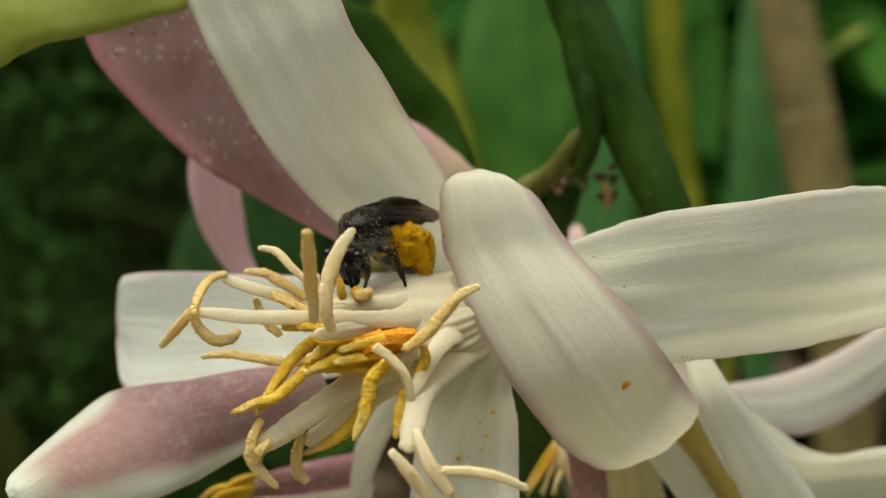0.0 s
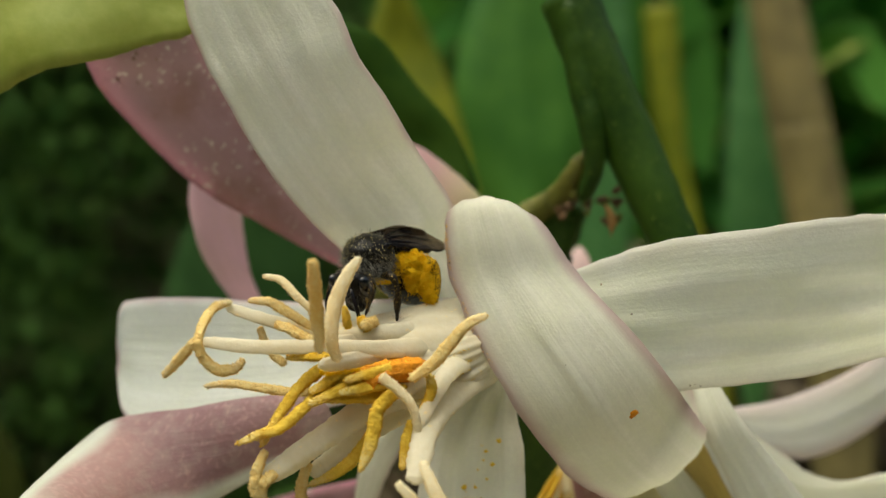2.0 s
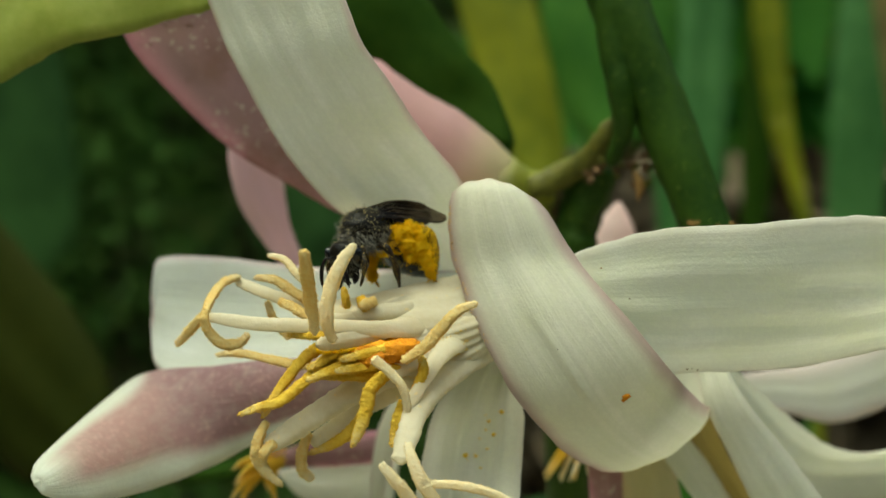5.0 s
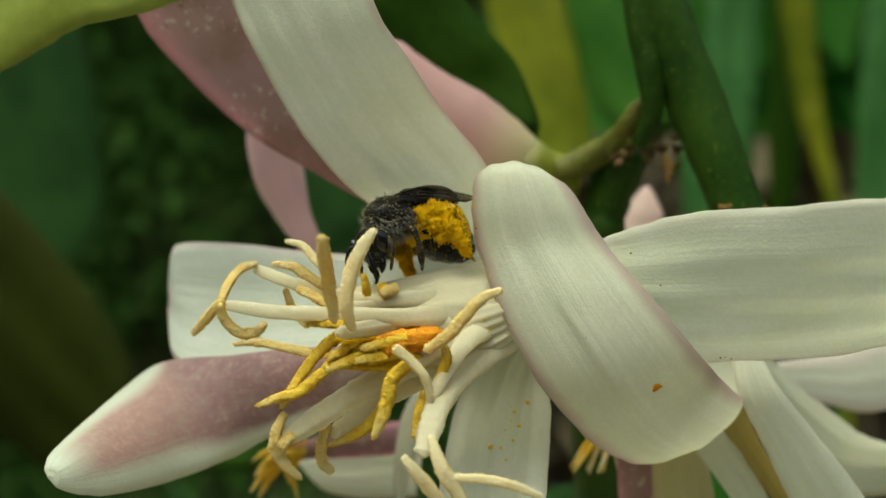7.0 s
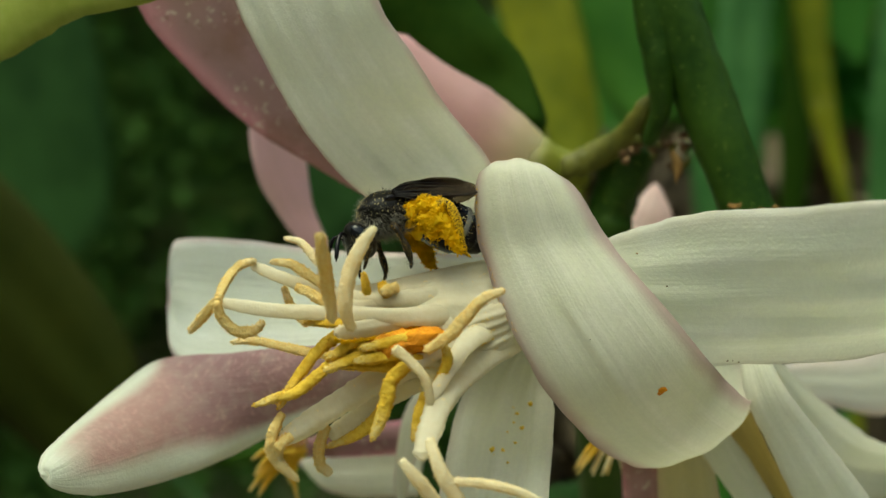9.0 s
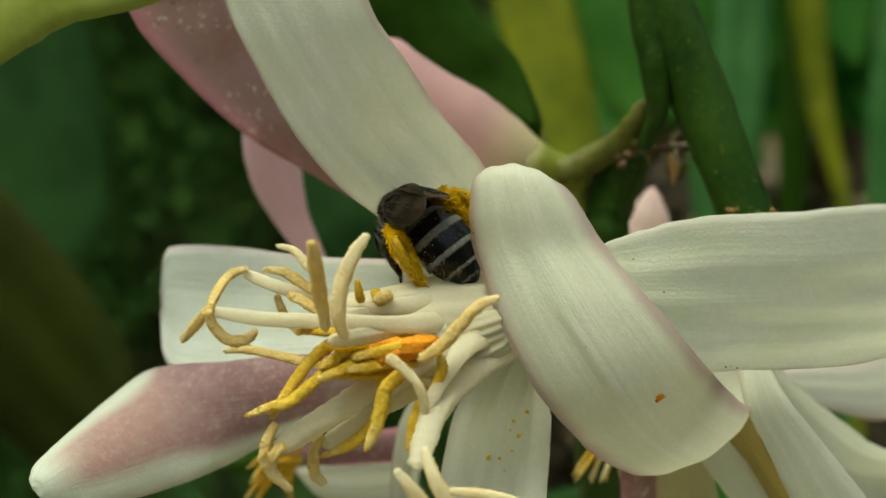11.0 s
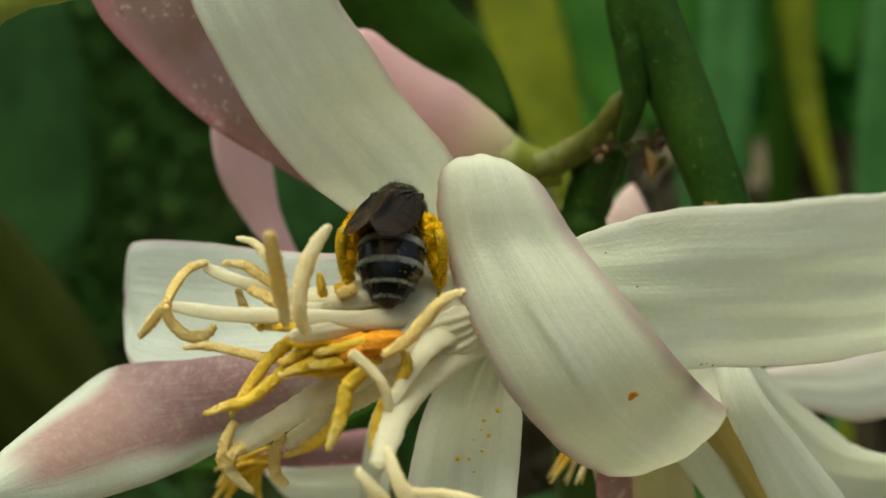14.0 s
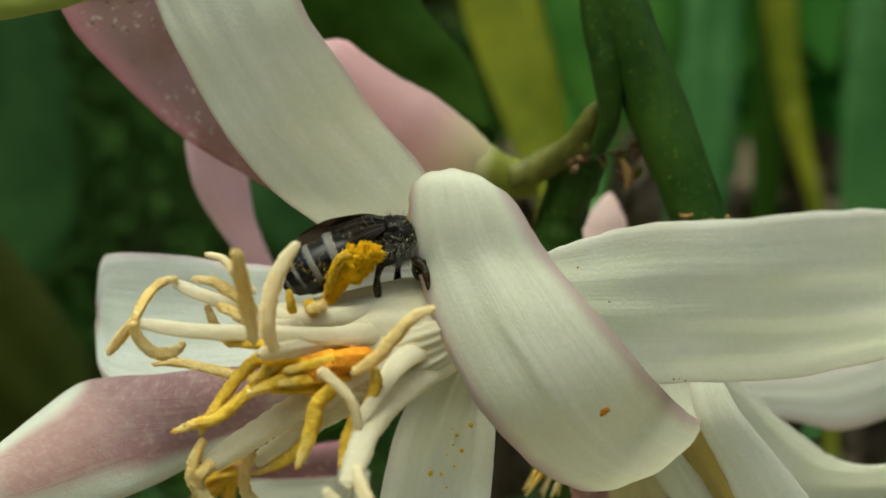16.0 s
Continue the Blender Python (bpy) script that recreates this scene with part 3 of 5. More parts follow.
    part("petal", blade(
        [(-9.93, 93, -8.83), (-16.25, 93.6, -9.6), (-21.26, 96, -10.67), (-25.89, 97, -11.34), (-27.92, 96, -12.13), (-29.63, 92, -13.92), (-30.3, 87, -15.15), (-30.3, 83, -15.8), (-30.05, 81.4, -16.4), (-29.6, 80.9, -16.95)],
        [(-8.16, 93, -12.37), (-13.77, 94.5, -15.13), (-17.6, 94.5, -17.3), (-20.77, 93, -18.9), (-23.39, 90, -19.46), (-24.97, 86, -19.16), (-26.3, 83, -18.8), (-27.7, 81.8, -18.4), (-28.9, 81, -17.8), (-29.5, 80.9, -17.1)],
        cup=1.6, ridge=0.0, at=0.5, seed=5), [M_BLUSH, M_PETAL], flower, "white petal with mottled mauve-pink back")
    left = [(3.37, 93, -6.16), (0.27, 95, -9.47), (-1.77, 95, -13.55), (-2.36, 91.5, -16.97), (-2.43, 88, -20.1), (-1.39, 86, -22.93), (0.65, 85, -24.69)]
    right = [(5.09, 92, -7.85), (5.34, 92.5, -10.98), (5.69, 91, -12.98), (5.65, 88.4, -16.4), (5.41, 86, -19.65), (4.5, 85, -22.66), (1.86, 85, -24.89)]
    p = part("petal", blade(left, right, cup=-0.4, ridge=0.42, ridges=3, at=0.5, seed=6), [M_PLAIN, M_PLAIN], flower, "hanging white grooved petal dusted with pollen")
    spots(p, left, right, -0.2, [(u, v, r * 1.4, M_SPOT) for u, v, r in ((0.31, 0.76, 0.17), (0.35, 0.63, 0.12), (0.395, 0.70, 0.15), (0.44, 0.65, 0.09), (0.465, 0.44, 0.2), (0.465, 0.53, 0.16), (0.38, 0.61, 0.07), (0.355, 0.52, 0.06), (0.45, 0.48, 0.07), (0.48, 0.47, 0.1), (0.41, 0.56, 0.06), (0.5, 0.6, 0.07), (0.33, 0.58, 0.05), (0.53, 0.5, 0.08))], "pollen_grain")
    return flower


flower = citrus_flower()


def stamens(flower):
    part("stamen_sheath", blade(
        [(1.74, 91.5, -1.25), (-0.79, 89.5, -1.89), (-3.52, 88.2, -2.47), (-6.27, 87.4, -3.14), (-8.25, 87.0, -3.57), (-9.9, 87.0, -3.88)],
        [(2.27, 85.2, -5.24), (-0.2, 84.3, -5.32), (-2.28, 83.6, -5.3), (-4.56, 83.2, -5.49), (-7.06, 83.0, -6.0), (-8.63, 83.0, -6.34)],
        cup=0.7, thick=0.4, rows=40, cols=24, ridge=0.1, ridges=3, at=0.4, seed=51, ragged=0.12, wave=0.25), [M_FILAMENT, M_FILAMENT], flower, "broad cream sheath of fused filaments")
    for upper, lower, seed in (
            ([(-9.12, 82.4, -4.37), (-8.52, 82.5, -4.09), (-6.55, 83.2, -3.73), (-4.22, 84.6, -3.35), (-1.59, 87.4, -2.88), (0.2, 90, -2.79)],
             [(-9.11, 82.4, -4.76), (-8.51, 82.5, -5.06), (-6.49, 83, -4.98), (-4.14, 84.2, -4.71), (-1.3, 86.8, -4.09), (0.48, 89.5, -3.96)], 61),
            ([(-8.81, 80.3, -5.66), (-8.24, 80.5, -5.29), (-6.36, 81.2, -4.9), (-4.29, 82.6, -4.49), (-1.74, 85.4, -4.08), (0.36, 88.5, -3.92)],
             [(-8.8, 80.3, -6.04), (-8.23, 80.5, -6.35), (-6.3, 81, -6.16), (-4.33, 82.2, -5.7), (-2.02, 84.6, -5.08), (0.43, 88, -5.21)], 62)):
        strand = part("filament", fuzz(blade(upper, lower, 0.35, 0.55, 40, 10, 0.1, 0.06, 2, (0, -1, 0), 0.3, seed, 0.12), 200, 0.14, random.Random(seed)), [M_FILAMENT, M_FILAMENT], flower, "broad flat cream filament")
        crumbs = random.Random(seed)
        part("pollen_edge", dust(bmesh.new(), [spline(lower, u).lerp(spline(upper, u), abs(crumbs.gauss(0, 0.06))) + Vector((0, crumbs.uniform(-0.5, -0.25), crumbs.uniform(-0.2, 0.0))) for u in [crumbs.uniform(0.05, 0.75) for _ in range(420)]], 0.03, 0.075, crumbs), M_POLLEN, strand, "orange pollen along the edge")
    upper = [(2.38, 86.0, -3.96), (0.13, 84.7, -4.58), (-1.73, 83.9, -5.13), (-2.77, 83.4, -4.9), (-3.35, 83.0, -6.11)]
    lower = [(3.04, 86.5, -7.22), (1.18, 85.2, -8.47), (-0.71, 84.5, -9.42), (-2.43, 84.0, -9.48), (-5.08, 83.2, -8.58)]
    sheath = part("stamen_sheath", blade(
        upper,
        lower,
        cup=0.8, thick=0.4, rows=40, cols=40, ridge=0.11, ridges=6, at=0.4, seed=52, wave=0.3, ragged=0.2), [M_FILAMENT, M_FILAMENT], flower, "creased cream sheath of fused filaments")
    crumbs = random.Random(52)
    part("pollen_dust", dust(bmesh.new(), [spline(upper, u).lerp(spline(lower, u), v + crumbs.gauss(0, 0.012)) + Vector((0, -0.8 * (1 - (2 * v - 1) ** 2) - 0.22, 0)) for u, v in [(crumbs.uniform(0.12, 0.95), crumbs.choice((0.22, 0.45, 0.6, 0.78))) for _ in range(420)]], 0.02, 0.06, crumbs), M_SPOT, sheath, "yellow pollen caught in the creases")
    throat = rod([(-1.67, 82.6, -6.2), (-3.1, 81.2, -6.3), (-5.03, 81.2, -6.7), (-7.19, 81.9, -7.3), (-8.98, 82.2, -7.8)], (0.6, 1.0, 1.15, 0.85, 0.4), 20, 36, 0.8, (0, 0, 1), 0.55, 5, None, True, 0.1, 0.08)
    grit = random.Random(5)
    skin = [v.co.copy() for v in throat.verts]
    dust(throat, [grit.choice(skin) for _ in range(1500)], 0.02, 0.07, grit)
    part("throat", throat, M_ORANGE, flower, "orange pollen-caked throat of the blossom")

    count = [0]

    def filament(points, radii, flat=0.6, mat=M_FILAMENT):
        count[0] += 1
        bm = rod(points, [r * 1.12 for r in radii], 16, 14 * (len(points) - 1), flat * 0.8, (0, -1, 0.35), 0.2, count[0], None, True, 0.12, 0.035)
        return part("filament", fuzz(bm, 420, 0.17, random.Random(count[0])), mat, flower)

    def anther(points, radii, mat=M_ANTHER, parent=flower, flat=0.6):
        count[0] += 1
        bm = rod(points, [r * (1.12 if mat is M_CREAM else 1.3) for r in radii], 18, 18 * (len(points) - 1), flat, (0, -1, 0.3), 0.18 if mat is M_CREAM else 0.32, count[0], None, True, 0.42, 0.02 if mat is M_CREAM else 0.06)
        rnd = random.Random(count[0])
        skin = [v.co.copy() for v in bm.verts]
        dust(bm, [rnd.choice(skin) + 0.05 * Vector([rnd.uniform(-1, 1) for _ in range(3)]) for _ in range(400 if mat is M_CREAM else 1100)], 0.02, 0.06, rnd)
        return part("anther", bm, mat, parent)

    f = filament([(0.66, 89.5, -3.5), (-3.39, 84.5, -3.79), (-7.28, 83, -3.92), (-12.18, 84, -3.16), (-15.77, 85, -2.11)], (0.9, 0.6, 0.5, 0.45, 0.4))
    anther([(-15.43, 84.7, -1.74), (-16.5, 84, -2.12), (-16.88, 82.5, -3.03), (-17.04, 81.2, -4.03)], (0.22, 0.32, 0.3, 0.28), M_ANTHER, f)
    f = filament([(0.66, 88.5, -4.7), (-3.3, 82.5, -4.88), (-8.65, 81, -4.67), (-12.9, 81, -4.67), (-16.81, 81.2, -4.3)], (0.9, 0.65, 0.5, 0.5, 0.42))
    anther([(-20.12, 84.4, -6.96), (-18.76, 83, -5.7), (-17.63, 81.8, -4.64), (-16.82, 80.9, -4.01)], (0.22, 0.34, 0.32, 0.28), M_ANTHER, f)
    anther([(-17.03, 80.8, -4.12), (-16.69, 81, -5.37), (-15.68, 81.4, -6.29), (-14.67, 81.8, -6.2), (-14.11, 82.2, -5.61)], (0.3, 0.34, 0.4, 0.34, 0.2), M_ANTHER, f)
    f = filament([(1.93, 90, -4.2), (-2.18, 84.5, -4.8), (-4.85, 82, -5.12), (-7.48, 80.8, -5.59)], (1.0, 0.8, 0.5, 0.35), 0.45)
    anther([(-5.95, 79, 1.36), (-6.86, 79, 0.04), (-7.61, 79, -1.85), (-7.84, 79, -3.92), (-7.44, 79.6, -5.58)], (0.3, 0.55, 0.62, 0.58, 0.4), M_CREAM, f)
    f = filament([(1.55, 90, -3.39), (-2.23, 86.5, -3.34), (-5, 84.6, -3.91), (-7.32, 83.4, -4.45)], (1.0, 0.8, 0.5, 0.35), 0.5)
    anther([(-8.6, 74.5, 1.21), (-8.57, 75.5, -0.32), (-8.56, 77, -2.53), (-8.5, 78.5, -4.9)], (0.3, 0.45, 0.45, 0.3), M_ANTHER, f)
    anther([(-7.2, 82, -1.99), (-7.08, 82, -2.7), (-6.95, 82.3, -3.49)], (0.14, 0.26, 0.25), M_GOLD, f)
    anther([(-6.2, 83.2, -2.75), (-5.95, 83, -3.2), (-5.6, 83, -3.7)], (0.26, 0.34, 0.26), M_GOLD, f)
    anther([(-6.1, 82.6, -3.42), (-5.6, 82.8, -3.2), (-5.0, 83.1, -2.98)], (0.24, 0.36, 0.34), M_ANTHER, f)
    anther([(-12.86, 82.7, 0.12), (-11.57, 82.5, -0.2), (-10.52, 82, -1.21), (-9.35, 82, -2.31)], (0.18, 0.33, 0.34, 0.28), M_CREAM, f)
    anther([(-13.89, 83, -1.58), (-12.43, 83, -1.7), (-11.02, 82.8, -2.49), (-9.41, 82.6, -3.51)], (0.16, 0.34, 0.34, 0.28), M_ANTHER, f)
    anther([(-12, 82.8, -3.2), (-10.95, 82.3, -3.57), (-9.74, 82, -4.15), (-8.76, 82, -4.5)], (0.28, 0.36, 0.34, 0.28), M_ANTHER, f)
    anther([(-13.46, 85, -3.53), (-13.01, 85, -4.74), (-12.4, 85, -5.55), (-11.58, 84.6, -6.17)], (0.2, 0.3, 0.3, 0.25), M_ANTHER, f)
    anther([(-11.04, 81.5, -5.4), (-9.4, 80.8, -5.28), (-7.67, 80.8, -5.43)], (0.25, 0.34, 0.3), M_GOLD, f)
    # pistil and the golden bundle in the throat
    part("pistil", rod([(-1.85, 88, -6.67), (-4.27, 86, -6.93), (-6.61, 84.5, -7.29), (-8.57, 84, -7.57)], (1.9, 1.9, 1.5, 0.7), 14, 22, 0.8, (0, 0, 1), 0.3, 3), M_ORANGE, flower, "orange pollen-packed pistil in the throat")
    anther([(-5.67, 82.5, -5.86), (-8.19, 82.2, -6.04), (-9.93, 82, -7.2), (-11.35, 81.5, -8.98), (-12.13, 81, -10.31), (-12.75, 81, -11.4)], (0.35, 0.42, 0.42, 0.36, 0.3, 0.15), M_GOLD)
    anther([(-6.37, 81.5, -6.57), (-8.67, 81.2, -7.71), (-10, 81, -8.92), (-11.38, 80.6, -10.07), (-12.81, 80.4, -10.51), (-14.38, 80.4, -11.16)], (0.3, 0.36, 0.42, 0.4, 0.32, 0.12), M_GOLD)
    anther([(-9.72, 83.5, -8), (-11.4, 84.2, -8.03), (-13.54, 85, -7.82), (-15.62, 85.3, -7.57), (-17.45, 85.5, -7.79)], (0.3, 0.34, 0.32, 0.3, 0.14), M_ANTHER)
    anther([(-5.6, 81.6, -5.88), (-7.1, 80.9, -6.21), (-8.39, 80.7, -7.12), (-9.48, 80.8, -7.75)], (0.35, 0.4, 0.36, 0.2), M_GOLD)
    anther([(-5.18, 81, -6.91), (-6.69, 80.6, -7.34), (-8.01, 80.4, -7.86), (-9.5, 80.3, -8.46)], (0.4, 0.45, 0.36, 0.25), M_GOLD)
    anther([(-3.65, 81.4, -8.11), (-5.56, 80.9, -8.06), (-7.67, 80.8, -8.13), (-9.43, 81, -8.15)], (0.4, 0.45, 0.36, 0.2), M_GOLD)
    anther([(-2.48, 81.4, -5.94), (-3.85, 80.7, -6.04), (-5.51, 80.3, -6.47), (-7.11, 80.2, -6.92)], (0.2, 0.36, 0.36, 0.2), M_GOLD)
    anther([(-2.86, 81, -7.46), (-4.45, 80.5, -7.26), (-6.08, 80.2, -7.46), (-7.5, 80.2, -7.69)], (0.2, 0.34, 0.36, 0.2), M_GOLD)
    # lower filaments
    f = filament([(0.67, 88, -7.09), (-3.39, 84.5, -8.22), (-6.89, 83, -9.86), (-9.93, 82, -11.89), (-12.55, 81.2, -13.59)], (0.8, 1.0, 0.95, 0.85, 0.65), 0.85)
    anther([(-12.44, 81, -11.63), (-12.92, 80.6, -12.84), (-13.07, 80.6, -14.18), (-12.48, 80.8, -15.18), (-11.31, 81.2, -16.34)], (0.25, 0.4, 0.42, 0.4, 0.2), M_ANTHER, f)
    anther([(-11.71, 80.8, -13.14), (-12.52, 80.5, -13.78), (-12.68, 80.8, -14.99)], (0.3, 0.4, 0.3), M_ANTHER, f)
    f = filament([(0.25, 88, -7.93), (-3.02, 85.5, -9.54), (-5.8, 84.5, -10.92), (-8.52, 83.5, -12.9), (-9.66, 83, -13.62)], (0.8, 0.8, 0.75, 0.65, 0.5), 0.85)
    anther([(-9.71, 82.8, -12.79), (-10.16, 82.6, -14.14), (-10.19, 82.8, -15.56), (-9.48, 83.2, -16.31)], (0.3, 0.4, 0.38, 0.3), M_ANTHER, f)
    anther([(-5.3, 83, -10.45), (-6.49, 83, -12.31), (-7.88, 83, -13.5), (-9.82, 83, -14.41)], (0.3, 0.42, 0.4, 0.15), M_GOLD, f)
    f = filament([(1.91, 89.5, -5.4), (-0.95, 83, -6.29), (-3.24, 81, -7.69), (-4.18, 80.4, -8.21)], (0.9, 0.8, 0.6, 0.5), 0.6)
    anther([(-3.59, 80, -7.59), (-4.78, 79.6, -8.69), (-5, 79.4, -9.81), (-5.36, 79.2, -11.29), (-5.95, 79, -12.73)], (0.4, 0.46, 0.48, 0.44, 0.18), M_GOLD, f)
    f = filament([(2.32, 89.5, -6.2), (0.24, 83, -6.29), (-1.31, 80.5, -8.41), (-2.12, 79.5, -10.01)], (0.9, 0.7, 0.5, 0.4), 0.6)
    anther([(-4.6, 79, -6.44), (-3.54, 79, -7.27), (-2.56, 79, -8.33), (-2.15, 79.2, -9.78), (-2.34, 79.3, -10.55)], (0.42, 0.4, 0.38, 0.34, 0.2), M_CREAM, f)
    anther([(-1.5, 80.5, -6.41), (-1.19, 80.5, -7.26), (-1.5, 80.5, -8.33), (-1.96, 80.5, -9.25)], (0.2, 0.34, 0.34, 0.25), M_GOLD, f)
    f = filament([(2.32, 90, -4.5), (-0.16, 85.5, -5.2), (-1.7, 82.2, -6.1), (-2.64, 81, -6.75)], (0.4, 0.3, 0.26, 0.24), 0.5)
    anther([(2.5, 79.4, -2.46), (1.18, 79.5, -3.07), (0.04, 79.6, -4.33), (-1.1, 79.8, -5.67), (-2.71, 80, -6.83)], (0.2, 0.36, 0.4, 0.42, 0.3), M_ANTHER, f)
    f = filament([(4.12, 90, -6.4), (2.31, 86.5, -7.18), (0.04, 83, -8.47), (-1.49, 80, -10.07), (-2.01, 78, -11.68), (-2.26, 76.5, -13.1)], (1.0, 1.0, 0.95, 0.85, 0.8, 0.6), 0.6)
    anther([(-3.36, 75, -12.73), (-2.58, 75, -13.63), (-1.76, 75.3, -14.69), (-0.51, 76, -16.64)], (0.3, 0.45, 0.55, 0.5), M_CREAM, f)
    anther([(-1.79, 76.5, -11.64), (-1.3, 76, -12.83), (-0.69, 75.8, -14.06), (0.58, 76, -15.91)], (0.3, 0.5, 0.6, 0.5), M_CREAM, f)
    anther([(-0.33, 75.8, -14.17), (1.67, 76, -14.24), (3.68, 76.4, -14.72), (5.54, 77, -15.61)], (0.3, 0.38, 0.38, 0.28), M_CREAM, f)
    anther([(-2.59, 80, -9.5), (-2.96, 79.6, -10.97), (-3.17, 79.2, -12.62)], (0.22, 0.34, 0.2), M_GOLD, f)
    filament([(3.19, 88, -4.99), (0.64, 84.4, -5.77), (-1.72, 83, -7.2)], (0.7, 0.5, 0.4), 0.5)
    filament([(3.65, 89, -6.32), (1.06, 85.5, -7.09), (-0.95, 83, -8.67), (-1.92, 82, -10.13)], (1.0, 0.8, 0.7, 0.5), 0.5)


stamens(flower)


# ---- neighbouring blossoms, buds and twigs ----
def flower_behind():
    f = thing("citrus_flower", (-8.99, 115, -2.14), "mauve-backed citrus blossom behind the open one", "flower")
    old = part("petal", blade(
        [(-7.42, 108, -0.46), (-15.51, 107, 3.83), (-22.7, 106, 8.24), (-28.93, 103, 14.79), (-30.54, 101, 18.11), (-30.71, 100, 21.03), (-29.28, 100, 23.89)],
        [(-5.36, 108, 1.6), (-11.43, 107, 7.19), (-15.37, 106, 13.19), (-18.05, 104, 17.9), (-19.65, 102, 21.45), (-22.35, 101, 24.13), (-27.85, 100, 24.61)],
        cup=0.8, ridge=0.05, at=0.4, seed=11), [M_MAUVE, M_PETAL], f, "dark mauve petal back")
    flecks = random.Random(77)
    spots(old, [(-7.42, 108, -0.46), (-15.51, 107, 3.83), (-22.7, 106, 8.24), (-28.93, 103, 14.79), (-30.54, 101, 18.11), (-30.71, 100, 21.03), (-29.28, 100, 23.89)],
          [(-5.36, 108, 1.6), (-11.43, 107, 7.19), (-15.37, 106, 13.19), (-18.05, 104, 17.9), (-19.65, 102, 21.45), (-22.35, 101, 24.13), (-27.85, 100, 24.61)], 0.75,
          [(flecks.uniform(0.5, 0.74), flecks.uniform(0.12, 0.62), flecks.uniform(0.08, 0.2), M_ROSE if k % 3 else M_BROWNED) for k in range(26)], "scar")
    part("petal", blade(
        [(-19.52, 119, -5.05), (-22.73, 118, -0.51), (-24.29, 116, 3.37), (-24.95, 116, 7.8), (-24.01, 116, 11.67)],
        [(-17.54, 121, -5.14), (-19.9, 122, 0.06), (-20.6, 122, 4.13), (-20.83, 120, 8.07), (-22.17, 118, 11.87)],
        cup=0.8, at=0.5, seed=12, ridge=0.03), [M_ROSE, M_PETAL], f, "narrow rose petal")
    part("petal", blade(
        [(-3.14, 103, -10.76), (-6.46, 105, -14.72), (-7.86, 105, -17.98), (-8.23, 104, -22.76), (-7.64, 104, -25.74)],
        [(-1.92, 103, -10.76), (-3.77, 104, -14.83), (-5.55, 104, -18.3), (-6.89, 104, -22.76), (-7.34, 104, -25.99)],
        cup=0.5, at=0.5, seed=13, ridge=0.03), [M_PETAL, M_PETAL], f, "narrow white hanging petal")
    part("petal", blade(
        [(-7.69, 112, -19.17), (-12.07, 113, -20.15), (-16.53, 114, -21.42), (-19.96, 115, -22.98)],
        [(-7.69, 112, -22.38), (-12.07, 113, -23.23), (-16.53, 114, -23.87), (-19.69, 115, -23.8)],
        cup=0.8, at=0.5, seed=14, ridge=0.03), [M_MAUVE, M_MAUVE], f, "short mauve petal")
    part("petal", blade(
        [(-6.68, 113, -22.31), (-12.18, 114, -23.21), (-16.67, 115, -23.97), (-19.58, 116, -24.84)],
        [(-7.16, 112, -26.65), (-12.07, 113, -27.43), (-16.53, 114, -27.13), (-19.39, 115.5, -25.28)],
        cup=0.8, at=0.5, seed=15, ridge=0.03), [M_PETAL, M_PETAL], f, "short cream petal")
    for k in range(9):
        r = random.Random(k)
        a = Vector((-18.75, 108, -21.07))
        tip = a + Vector((r.uniform(-4.5, 0.8), r.uniform(-2, 2), r.uniform(-6.5, -0.8)))
        part("anther", rod([a + Vector((1.5, 1, r.uniform(-1, 0.5))), a.lerp(tip, 0.5) + Vector((0, 0, r.uniform(-0.4, 0.8))), tip], (0.3, 0.4, 0.2), 8, 8, 0.8, (0, 0, 1), 0.2, k), M_GOLD, f)
    return f


flower_behind()


